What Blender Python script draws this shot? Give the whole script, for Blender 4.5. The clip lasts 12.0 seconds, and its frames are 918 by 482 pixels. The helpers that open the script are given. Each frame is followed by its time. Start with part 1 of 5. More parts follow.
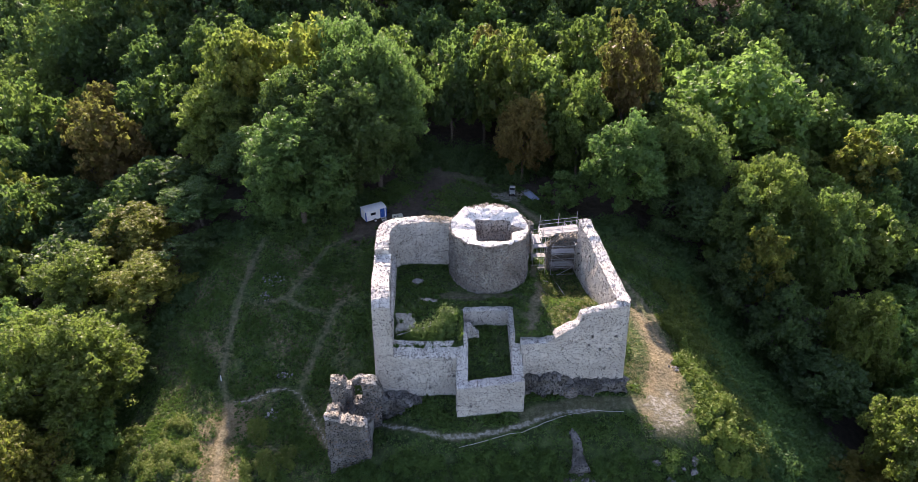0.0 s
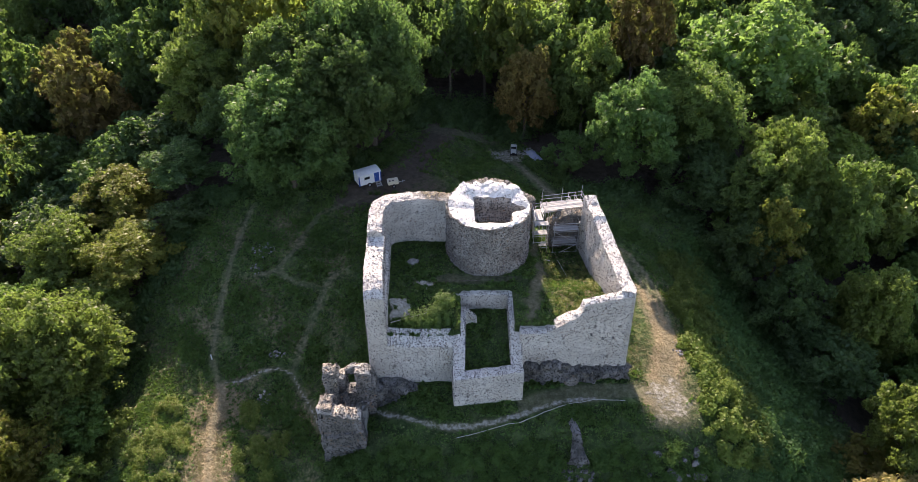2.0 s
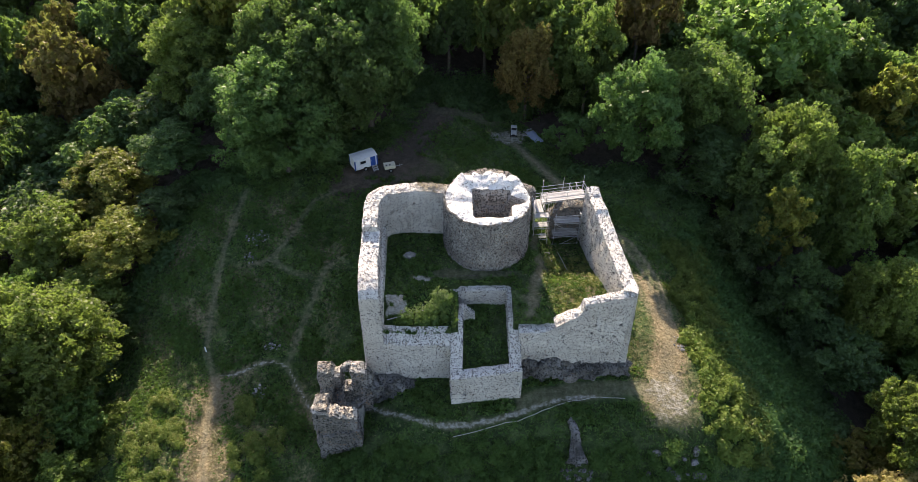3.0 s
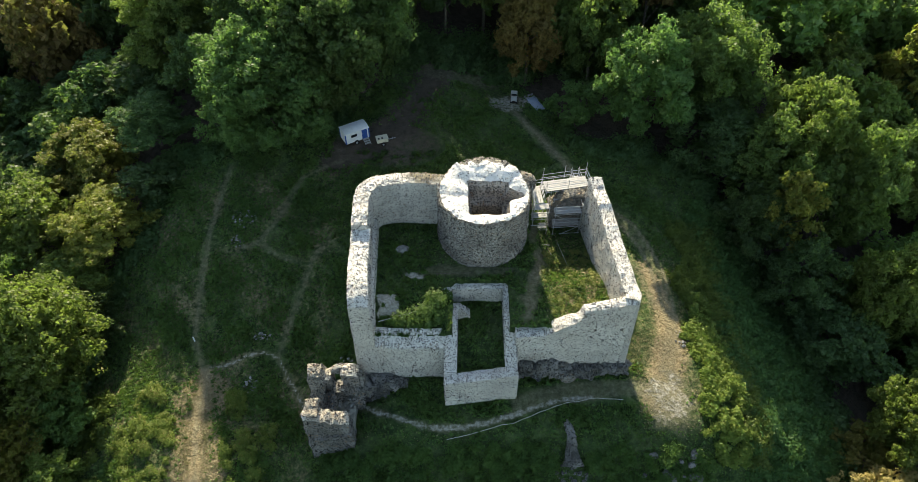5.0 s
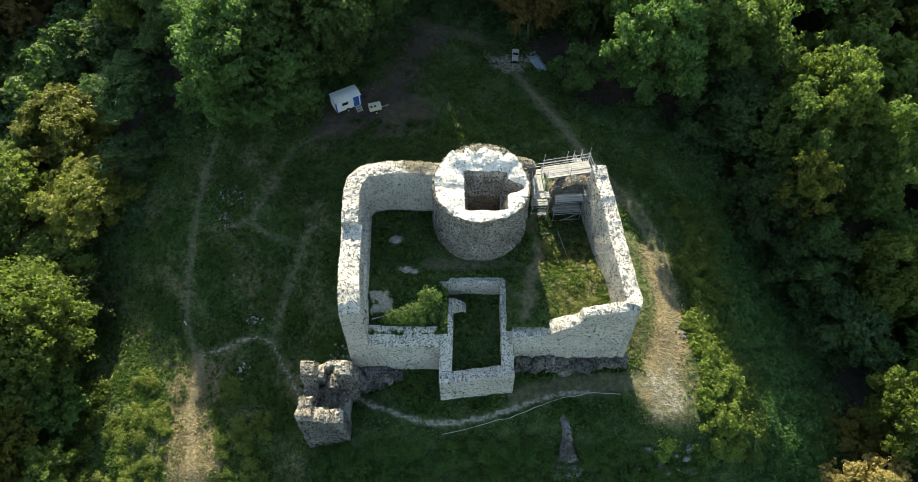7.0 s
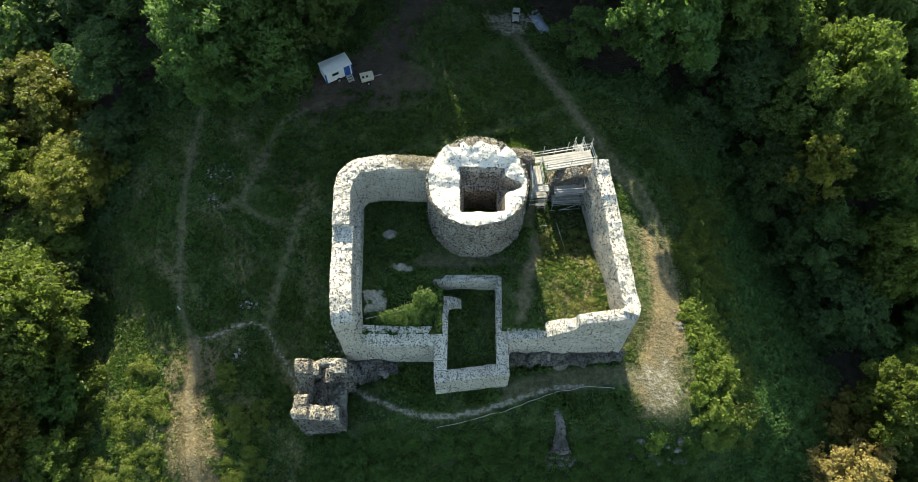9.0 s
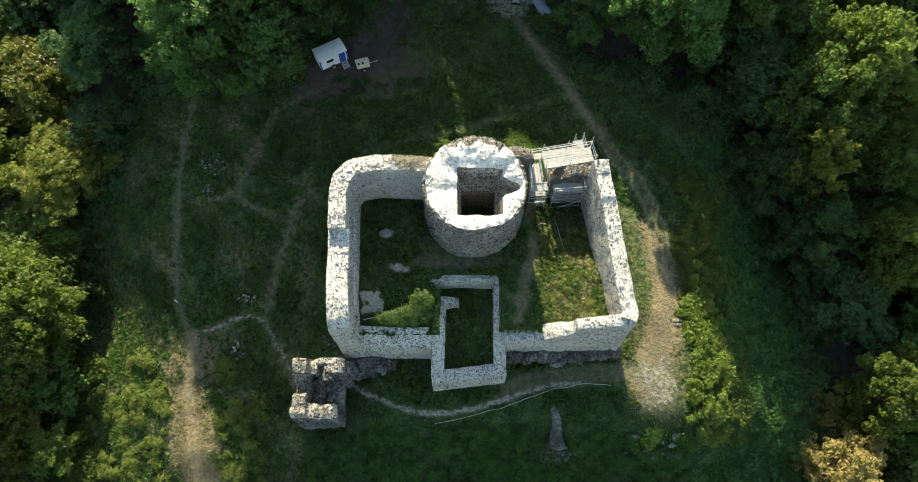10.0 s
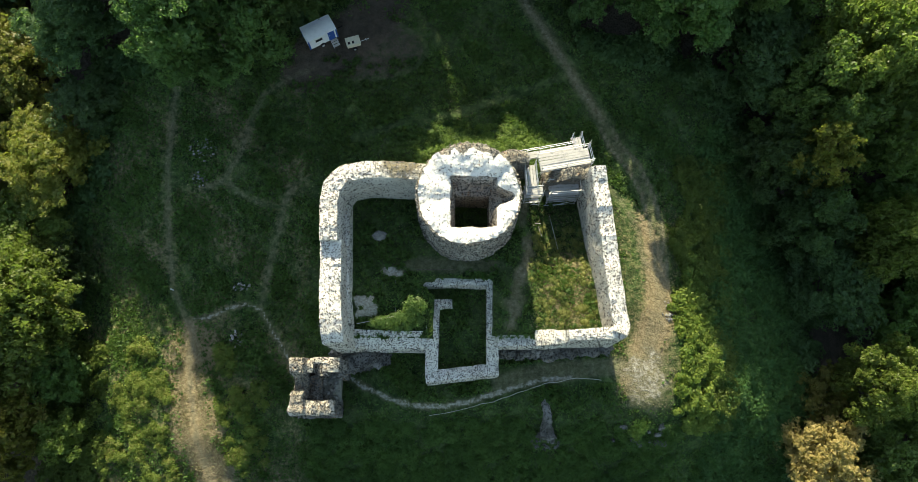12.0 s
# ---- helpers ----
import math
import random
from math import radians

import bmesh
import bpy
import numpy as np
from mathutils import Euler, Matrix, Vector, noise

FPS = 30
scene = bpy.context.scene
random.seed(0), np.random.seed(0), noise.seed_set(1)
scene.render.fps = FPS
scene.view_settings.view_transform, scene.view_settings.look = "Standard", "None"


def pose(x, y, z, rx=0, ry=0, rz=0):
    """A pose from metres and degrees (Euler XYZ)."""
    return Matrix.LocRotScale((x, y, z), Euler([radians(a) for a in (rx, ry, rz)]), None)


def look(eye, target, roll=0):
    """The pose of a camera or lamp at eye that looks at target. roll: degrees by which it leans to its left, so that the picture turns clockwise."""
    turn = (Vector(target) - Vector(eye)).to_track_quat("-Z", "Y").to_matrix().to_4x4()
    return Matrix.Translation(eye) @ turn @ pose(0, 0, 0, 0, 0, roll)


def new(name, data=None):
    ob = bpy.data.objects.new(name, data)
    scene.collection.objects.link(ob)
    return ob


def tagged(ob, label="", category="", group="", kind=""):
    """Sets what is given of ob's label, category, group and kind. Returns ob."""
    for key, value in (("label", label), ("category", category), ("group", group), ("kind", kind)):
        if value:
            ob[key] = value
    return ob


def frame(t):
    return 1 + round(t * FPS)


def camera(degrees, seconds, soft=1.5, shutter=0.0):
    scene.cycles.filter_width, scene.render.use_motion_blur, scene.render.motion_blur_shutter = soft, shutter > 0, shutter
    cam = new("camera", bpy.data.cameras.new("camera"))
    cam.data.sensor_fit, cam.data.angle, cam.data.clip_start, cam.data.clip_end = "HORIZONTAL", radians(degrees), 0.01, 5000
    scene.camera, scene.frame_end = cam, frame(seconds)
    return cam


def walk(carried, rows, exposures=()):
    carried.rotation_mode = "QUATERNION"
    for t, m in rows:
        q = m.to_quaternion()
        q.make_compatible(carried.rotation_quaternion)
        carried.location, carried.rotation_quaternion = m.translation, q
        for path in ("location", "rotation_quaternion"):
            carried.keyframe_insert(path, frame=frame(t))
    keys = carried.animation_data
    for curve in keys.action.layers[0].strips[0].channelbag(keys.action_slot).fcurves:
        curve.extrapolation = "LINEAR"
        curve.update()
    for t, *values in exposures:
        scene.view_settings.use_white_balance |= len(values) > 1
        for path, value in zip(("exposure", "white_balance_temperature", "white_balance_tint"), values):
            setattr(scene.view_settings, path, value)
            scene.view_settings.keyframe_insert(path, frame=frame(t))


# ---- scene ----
cam = camera(70.8, 12.0, soft=0.6)
METRES, EYE, TILT, LEAN, TURN = 47.0, 42.0, -32.0, 0.0, 0.0
ROWS = [
    (0.0, 0.0, 0.0, 0.0, -0.0, 0.0, -0.0),
    (0.5, 0.001, 0.0203, 0.0287, 0.01, -1.62, -0.04),
    (1.0, 0.0028, 0.0424, 0.0596, 0.01, -3.34, -0.1),
    (1.5, 0.0045, 0.0643, 0.0896, 0.02, -4.98, -0.13),
    (2.0, 0.0064, 0.088, 0.1213, 0.04, -6.68, -0.17),
    (2.5, 0.0086, 0.1113, 0.1517, 0.06, -8.31, -0.21),
    (3.0, 0.0115, 0.1363, 0.1844, 0.08, -10.03, -0.26),
    (5.0, 0.0212, 0.2369, 0.3123, 0.12, -16.66, -0.42),
    (5.5, 0.0235, 0.2624, 0.3441, 0.15, -18.48, -0.46),
    (6.0, 0.0253, 0.2891, 0.377, 0.19, -20.4, -0.5),
    (6.5, 0.0271, 0.3148, 0.4082, 0.21, -22.25, -0.54),
    (7.0, 0.029, 0.3418, 0.441, 0.22, -24.2, -0.57),
    (9.0, 0.0366, 0.452, 0.5713, 0.3, -32.05, -0.69),
    (9.5, 0.0384, 0.4808, 0.6036, 0.31, -34.03, -0.72),
    (10.0, 0.0403, 0.5113, 0.6372, 0.34, -36.07, -0.75),
    (10.5, 0.0423, 0.5416, 0.6701, 0.36, -38.03, -0.79),
    (11.0, 0.0445, 0.5734, 0.7039, 0.4, -40.07, -0.82),
    (11.5, 0.047, 0.6043, 0.7364, 0.42, -42.05, -0.86),
    (12.0, 0.0497, 0.6355, 0.7693, 0.45, -44.09, -0.89),
]
walk(cam, [(t, pose(0, 0, EYE, TILT, LEAN, TURN) @ pose(METRES * x, METRES * y, METRES * z, 90 + pitch, roll, yaw)) for t, x, y, z, yaw, pitch, roll in ROWS],
     exposures=[(0.0, 1.64, 6850, 28), (3.0, 1.54, 7150, 18), (5.0, 1.46, 7450, 3), (12.0, 1.46, 7550, -2)])

# ---- light ----
SUN_ELEVATION, SUN_BEARING = 28.6, -10.0      # degrees up, degrees east of +y
sun_way = Vector((math.sin(radians(SUN_BEARING)) * math.cos(radians(SUN_ELEVATION)),
                  math.cos(radians(SUN_BEARING)) * math.cos(radians(SUN_ELEVATION)), math.sin(radians(SUN_ELEVATION))))
world = bpy.data.worlds.new("sky")
scene.world = world
world.use_nodes = True
sky = world.node_tree.nodes.new("ShaderNodeTexSky")
sky.sky_type, sky.sun_disc = "NISHITA", False
sky.sun_elevation, sky.sun_rotation = radians(SUN_ELEVATION), radians(SUN_BEARING)
background = world.node_tree.nodes["Background"]
background.inputs["Strength"].default_value = 0.118
world.node_tree.links.new(sky.outputs[0], background.inputs["Color"])
sun_data = bpy.data.lights.new("sun", "SUN")
sun_data.energy, sun_data.angle, sun_data.color = 4.5, radians(0.6), (1.0, 0.90, 0.76)
sun = new("sun", sun_data)
sun.matrix_world = look(sun_way * 300, (0, 0, 0))


# ---- materials ----
class Nodes:
    """Short hand for building a node material."""

    def __init__(self, name):
        self.mat = bpy.data.materials.new(name)
        self.mat.use_nodes = True
        self.tree = self.mat.node_tree
        self.bsdf = self.tree.nodes["Principled BSDF"]
        self.bsdf.inputs["Specular IOR Level"].default_value = 0.12
        self.geo = self.node("ShaderNodeNewGeometry")

    def node(self, kind, **fields):
        n = self.tree.nodes.new(kind)
        for key, value in fields.items():
            setattr(n, key, value)
        return n

    def link(self, a, b):
        self.tree.links.new(a, b)

    def put(self, socket, value):
        if hasattr(value, "links"):
            self.link(value, socket)
        elif isinstance(value, (tuple, list)) and len(value) == 3 and socket.type == "RGBA":
            socket.default_value = (*value, 1)
        else:
            socket.default_value = value

    def noise(self, scale, detail=4.0, rough=0.55, vector=None, warp=0.0):
        n = self.node("ShaderNodeTexNoise")
        n.inputs["Scale"].default_value, n.inputs["Detail"].default_value = scale, detail
        n.inputs["Roughness"].default_value, n.inputs["Distortion"].default_value = rough, warp
        self.link(vector or self.geo.outputs["Position"], n.inputs["Vector"])
        return n.outputs["Fac"]

    def node_noise_colour(self, scale):
        n = self.node("ShaderNodeTexNoise")
        n.inputs["Scale"].default_value = scale
        self.link(self.geo.outputs["Position"], n.inputs["Vector"])
        return n.outputs["Color"]

    def cells(self, scale, feature="F1", vector=None, out="Distance"):
        n = self.node("ShaderNodeTexVoronoi", feature=feature)
        n.inputs["Scale"].default_value = scale
        self.link(vector or self.geo.outputs["Position"], n.inputs["Vector"])
        return n.outputs[out]

    def ramp(self, value, *stops):
        n = self.node("ShaderNodeValToRGB")
        e = n.color_ramp.elements
        while len(e) < len(stops):
            e.new(0.5)
        for el, (at, c) in zip(e, stops):
            el.position = at
            el.color = (c, c, c, 1) if isinstance(c, (int, float)) else (*c, 1)
        self.link(value, n.inputs[0])
        return n.outputs[0]

    def mix(self, fac, a, b, blend="MIX"):
        n = self.node("ShaderNodeMix", data_type="RGBA", blend_type=blend)
        self.put(n.inputs[0], fac), self.put(n.inputs[6], a), self.put(n.inputs[7], b)
        return n.outputs[2]

    def math(self, op, a, b=0.0):
        n = self.node("ShaderNodeMath", operation=op)
        self.put(n.inputs[0], a), self.put(n.inputs[1], b)
        return n.outputs[0]

    def attribute(self, name):
        return self.node("ShaderNodeAttribute", attribute_name=name).outputs["Fac"]

    def bump(self, height, strength, distance):
        n = self.node("ShaderNodeBump")
        n.inputs["Strength"].default_value, n.inputs["Distance"].default_value = strength, distance
        self.link(height, n.inputs["Height"])
        self.link(n.outputs[0], self.bsdf.inputs["Normal"])

    def done(self, color, rough=0.9):
        self.put(self.bsdf.inputs["Base Color"], color)
        self.put(self.bsdf.inputs["Roughness"], rough)
        return self.mat


def rubble_masonry(name, mortar, stones, density, dirt, coursed=0.0, grain=4.6, lichen=None):
    """Flint rubble set in lime mortar: rounded dark stones of two sizes in a pale, stained bed."""
    m = Nodes(name)
    squash = m.node("ShaderNodeMapping")
    squash.inputs["Scale"].default_value = (1, 1, 1.0 + 0.4 * coursed)
    m.link(m.geo.outputs["Position"], squash.inputs["Vector"])
    warp = m.node("ShaderNodeVectorMath", operation="MULTIPLY_ADD")
    m.link(m.node_noise_colour(7.0), warp.inputs[0])
    warp.inputs[1].default_value = (0.07, 0.07, 0.07)
    m.link(squash.outputs[0], warp.inputs[2])
    at = warp.outputs[0]
    keep = m.math("ADD", m.math("MULTIPLY", m.math("SUBTRACT", m.noise(0.7, 3.0), 0.5), 1.5 * density), density)
    layers, picks = [], []
    for scale, radius, share in ((grain, 0.44, 1.2), (1.7 * grain, 0.42, 1.0)):
        far_off = m.cells(scale, vector=at)
        pick = m.node("ShaderNodeSeparateColor")
        m.link(m.cells(scale, vector=at, out="Color"), pick.inputs[0])
        shape = m.ramp(far_off, (radius - 0.12, 1.0), (radius + 0.06, 0.0))
        layers.append(m.math("MULTIPLY", shape, m.math("LESS_THAN", pick.outputs[0], m.math("MULTIPLY", keep, share))))
        picks.append(pick)
    stone = m.math("MAXIMUM", *layers)
    bed = m.mix(m.ramp(m.noise(0.35, 5.0, 0.65), (0.38, 0.0), (0.66, 1.0)), mortar, dirt)
    bed = m.mix(m.math("MULTIPLY", m.ramp(m.noise(3.4, 5.0, 0.7), (0.42, 0.0), (0.68, 1.0)), 0.45), bed, tuple(0.6 * c for c in mortar))
    if lichen:
        gap = m.node("ShaderNodeVectorMath", operation="DISTANCE")
        m.link(m.geo.outputs["Position"], gap.inputs[0])
        gap.inputs[1].default_value = lichen
        grown = m.math("ADD", m.math("MULTIPLY", gap.outputs["Value"], 0.22), m.math("MULTIPLY", m.noise(1.6, 5.0, 0.7), 0.9))
        bed = m.mix(m.ramp(grown, (0.75, 1.0), (1.05, 0.0)), bed, (0.21, 0.185, 0.125))
    flint = m.mix(m.math("MULTIPLY", m.math("ADD", picks[0].outputs[1], picks[1].outputs[1]), 0.5), stones[0], stones[1])
    flint = m.mix(m.ramp(picks[0].outputs[2], (0.84, 0.0), (0.9, 1.0)), flint, stones[2])
    m.bump(m.math("ADD", m.math("MULTIPLY", stone, 1.3), m.math("MULTIPLY", m.noise(11.0, 5.0, 0.7), 1.0)), 1.0, 0.10)
    return m.done(m.mix(stone, bed, flint), m.ramp(stone, (0.0, 0.95), (1.0, 0.65)))


FLINT = ((0.05, 0.048, 0.046), (0.18, 0.17, 0.16), (0.28, 0.18, 0.12))
WALL_FLINT = ((0.12, 0.115, 0.11), (0.33, 0.31, 0.285), (0.36, 0.25, 0.175))
CAP_FLINT = ((0.10, 0.097, 0.093), (0.30, 0.285, 0.265), (0.34, 0.26, 0.19))
mat_wall = rubble_masonry("flint_rubble_wall", (0.75, 0.715, 0.66), WALL_FLINT, 0.32, (0.60, 0.565, 0.515), 0.6, 7.4)
mat_cap = rubble_masonry("flint_rubble_cap", (0.75, 0.73, 0.69), CAP_FLINT, 0.36, (0.68, 0.64, 0.58), 0.0, 6.6, (-2.4, 64.0, 5.9))
mat_cap_brown = rubble_masonry("lichen_brown_cap", (0.42, 0.385, 0.32), FLINT, 0.66, (0.24, 0.21, 0.15), 0.0, 7.0)
mat_crown = rubble_masonry("lime_capping", (0.80, 0.785, 0.75), WALL_FLINT, 0.10, (0.70, 0.67, 0.62), 0.0, 8.0)
mat_tower = rubble_masonry("tower_masonry", (0.52, 0.50, 0.465), FLINT, 0.66, (0.26, 0.235, 0.21), 0.5, 7.0)
mat_ruin = rubble_masonry("weathered_masonry", (0.32, 0.30, 0.275), FLINT, 0.62, (0.17, 0.155, 0.14), 0.6)
mat_rock = rubble_masonry("bare_rock", (0.26, 0.25, 0.24), ((0.04, 0.04, 0.04), (0.10, 0.095, 0.09), (0.2, 0.18, 0.15)), 0.5, (0.07, 0.068, 0.06))


def loose_stone(name, colour, dark):
    m = Nodes(name)
    c = m.mix(m.ramp(m.noise(5.0, 5.0, 0.7), (0.35, 0.0), (0.7, 1.0)), dark, colour)
    spread = m.math("ADD", m.math("MULTIPLY", m.geo.outputs["Random Per Island"], 0.9), 0.35)
    c = m.mix(1.0, c, m.ramp(m.math("MULTIPLY", spread, 0.8), (0.0, 0.0), (1.0, 1.0)), "MULTIPLY")
    m.bump(m.noise(18.0, 4.0, 0.7), 0.6, 0.04)
    return m.done(c, 0.9)


mat_stone = loose_stone("loose_flint", (0.60, 0.58, 0.54), (0.24, 0.22, 0.2))
mat_nodule = loose_stone("grey_flint", (0.22, 0.212, 0.20), (0.052, 0.05, 0.047))
mat_lime = loose_stone("lime_covered_stone", (0.82, 0.80, 0.77), (0.62, 0.60, 0.56))
mat_rubble = loose_stone("pale_rubble", (0.46, 0.45, 0.42), (0.2, 0.195, 0.18))


def foliage(name, a, b, c, passing=0.46, glow_tint=(0.20, 0.34, 0.05)):
    """Leaves that the light shines through; hue wanders from plant to plant, spray to spray and leaf to leaf."""
    m = Nodes(name)
    info = m.node("ShaderNodeObjectInfo")
    clump = m.ramp(m.noise(0.45, 3.0, 0.6), (0.36, 0.0), (0.66, 1.0))
    col = m.mix(clump, a, b)
    col = m.mix(m.math("MULTIPLY", m.geo.outputs["Random Per Island"], 0.55), col, c)
    hue = m.node("ShaderNodeHueSaturation")
    m.link(m.math("ADD", m.math("MULTIPLY", info.outputs["Random"], 0.028), 0.484), hue.inputs["Hue"])
    m.link(m.math("ADD", m.math("MULTIPLY", info.outputs["Random"], 0.5), 0.75), hue.inputs["Value"])
    m.link(col, hue.inputs["Color"])
    m.bsdf.inputs["Specular IOR Level"].default_value = 0.45 if passing > 0.5 else 0.18
    m.done(hue.outputs[0], 0.48)
    glow = m.node("ShaderNodeBsdfTranslucent")
    warm = m.mix(0.45, hue.outputs[0], glow_tint)
    m.link(warm, glow.inputs["Color"])
    both = m.node("ShaderNodeMixShader")
    both.inputs[0].default_value = passing
    m.link(m.bsdf.outputs[0], both.inputs[1]), m.link(glow.outputs[0], both.inputs[2])
    m.link(both.outputs[0], m.tree.nodes["Material Output"].inputs["Surface"])
    return m.mat


mat_leaf = {
    "green": foliage("oak_leaves", (0.070, 0.136, 0.038), (0.128, 0.210, 0.056), (0.205, 0.275, 0.080), 0.6),
    "deep": foliage("ash_leaves", (0.040, 0.084, 0.034), (0.068, 0.126, 0.048), (0.110, 0.168, 0.062), 0.6),
    "cool": foliage("lime_leaves", (0.056, 0.116, 0.036), (0.100, 0.178, 0.052), (0.165, 0.232, 0.074), 0.6, (0.16, 0.31, 0.055)),
    "bright": foliage("maple_leaves", (0.104, 0.160, 0.036), (0.165, 0.225, 0.050), (0.25, 0.28, 0.08), 0.6),
    "yellow": foliage("yellowing_leaves", (0.130, 0.162, 0.032), (0.205, 0.205, 0.042), (0.33, 0.26, 0.06), 0.6),
    "rust": foliage("rusty_leaves", (0.16, 0.105, 0.045), (0.22, 0.145, 0.052), (0.17, 0.15, 0.05)),
    "gold": foliage("golden_leaves", (0.36, 0.30, 0.11), (0.50, 0.42, 0.17), (0.60, 0.48, 0.20)),
}
mat_straw = foliage("dry_grass_blades", (0.20, 0.175, 0.09), (0.30, 0.26, 0.15), (0.40, 0.36, 0.23), 0.3)
mat_weed = foliage("dry_weed_leaves", (0.16, 0.13, 0.055), (0.22, 0.18, 0.07), (0.24, 0.22, 0.09), 0.4)
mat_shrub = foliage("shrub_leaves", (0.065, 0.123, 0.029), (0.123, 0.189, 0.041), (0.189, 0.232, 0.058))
mat_lawn = foliage("courtyard_grass_blades", (0.085, 0.112, 0.030), (0.150, 0.165, 0.048), (0.27, 0.235, 0.095), 0.4)
mat_path = foliage("path_shrub_leaves", (0.056, 0.100, 0.020), (0.125, 0.172, 0.034), (0.24, 0.225, 0.06), 0.42)
mat_brow = foliage("brow_leaves", (0.070, 0.122, 0.024), (0.130, 0.178, 0.034), (0.23, 0.235, 0.055), 0.44)
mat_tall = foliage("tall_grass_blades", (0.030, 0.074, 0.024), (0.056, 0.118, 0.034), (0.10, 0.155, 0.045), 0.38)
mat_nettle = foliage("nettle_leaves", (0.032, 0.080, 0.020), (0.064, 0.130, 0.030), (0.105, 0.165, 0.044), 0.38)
mat_grass = foliage("grass_blades", (0.036, 0.088, 0.022), (0.070, 0.138, 0.034), (0.14, 0.185, 0.06), 0.35)


def bark():
    m = Nodes("grey_bark")
    c = m.ramp(m.noise(6.0, 5.0), (0.3, (0.06, 0.05, 0.04)), (0.7, (0.17, 0.15, 0.12)))
    m.bump(m.noise(22.0, 4.0), 0.7, 0.03)
    return m.done(c, 0.95)


mat_bark = bark()


def soil():
    """Grass, dry grass, trodden chalk soil and leaf litter, laid out by three masks."""
    m = Nodes("hill_ground")
    fine, mid, wide = m.noise(4.0, 5.0, 0.75), m.noise(1.1, 5.0, 0.7), m.noise(0.16, 4.0, 0.6)
    turf = m.mix(m.ramp(mid, (0.40, 0.0), (0.62, 1.0)), (0.018, 0.044, 0.014), (0.092, 0.145, 0.048))
    turf = m.mix(m.math("MULTIPLY", m.ramp(wide, (0.4, 0.0), (0.65, 1.0)), 0.5), turf, (0.085, 0.100, 0.046))
    turf = m.mix(m.math("MULTIPLY", m.ramp(fine, (0.45, 0.0), (0.75, 1.0)), 0.45), turf, (0.085, 0.100, 0.042))
    straw = m.mix(m.ramp(m.noise(3.2, 5.0, 0.7), (0.35, 0.0), (0.65, 1.0)), (0.17, 0.135, 0.075), (0.33, 0.27, 0.17))
    chalk = m.mix(m.ramp(m.noise(2.4, 6.0, 0.7), (0.36, 0.0), (0.66, 1.0)), (0.105, 0.100, 0.060), (0.23, 0.215, 0.145))
    litter = m.mix(m.ramp(mid, (0.3, 0.0), (0.7, 1.0)), (0.060, 0.052, 0.040), (0.125, 0.102, 0.082))
    edge = m.math("MULTIPLY", m.math("SUBTRACT", m.noise(2.2, 5.0, 0.7), 0.5), 0.9)

    def mask(name, low=0.38, high=0.66):
        return m.ramp(m.math("ADD", m.attribute(name), edge), (low, 0.0), (high, 1.0))
    c = m.mix(mask("litter"), turf, litter)
    c = m.mix(mask("dry"), c, straw)
    c = m.mix(mask("trodden", 0.26, 0.85), c, chalk)
    white = m.mix(m.ramp(m.noise(4.5, 5.0, 0.7), (0.35, 0.0), (0.6, 1.0)), (0.30, 0.28, 0.235), (0.56, 0.54, 0.49))
    c = m.mix(mask("pale"), c, white)
    m.bump(m.math("ADD", fine, m.math("MULTIPLY", mid, 2.0)), 1.0, 0.3)
    return m.done(c, 0.95)


mat_soil = soil()


def painted(name, colour, rough=0.5, metal=0.0, wear=0.25):
    m = Nodes(name)
    c = m.mix(m.math("MULTIPLY", m.ramp(m.noise(2.5, 5.0, 0.7), (0.45, 0.0), (0.75, 1.0)), wear), colour, tuple(0.45 * v for v in colour))
    m.bsdf.inputs["Metallic"].default_value = metal
    m.bump(m.noise(30.0, 3.0), 0.15, 0.01)
    return m.done(c, rough)


mat_white = painted("white_panel", (0.74, 0.76, 0.78), 0.45)
mat_dull = painted("dull_white_panel", (0.40, 0.41, 0.40), 0.6, 0.0, 0.5)
mat_blue = painted("blue_panel", (0.03, 0.09, 0.33), 0.45)
mat_steel = painted("galvanised_steel", (0.55, 0.56, 0.57), 0.42, 0.75)
mat_plank = painted("weathered_planks", (0.40, 0.395, 0.385), 0.85, 0.0, 0.6)
mat_black = painted("black_rubber", (0.02, 0.02, 0.022), 0.8)
mat_glass = painted("dark_window", (0.015, 0.018, 0.022), 0.1)
mat_rope = painted("pale_rope", (0.48, 0.46, 0.40), 0.9)

# ---- terrain ----
def ramp01(v, a, b):
    u = np.clip((v - a) / (b - a), 0, 1)
    return u * u * (3 - 2 * u)


def soft_over(v, s=2.0):
    """v where it is above nought, rounded off over about s metres."""
    return s * np.log1p(np.exp(np.clip(v / s, -30, 30)))


def wobble(x, y, size, seed=0.0):
    """Smooth unevenness, about -1 to 1, with swells of that size."""
    k = 2 * math.pi / size
    return (np.sin(k * x + 1.3 * np.sin(0.61 * k * y + seed) + seed) + np.sin(0.83 * k * y + 1.7 * np.sin(0.53 * k * x - seed) + 2.1 * seed)
            + 0.7 * np.sin(1.71 * k * (0.6 * x + 0.8 * y) + 3.3 * seed)) / 2.7


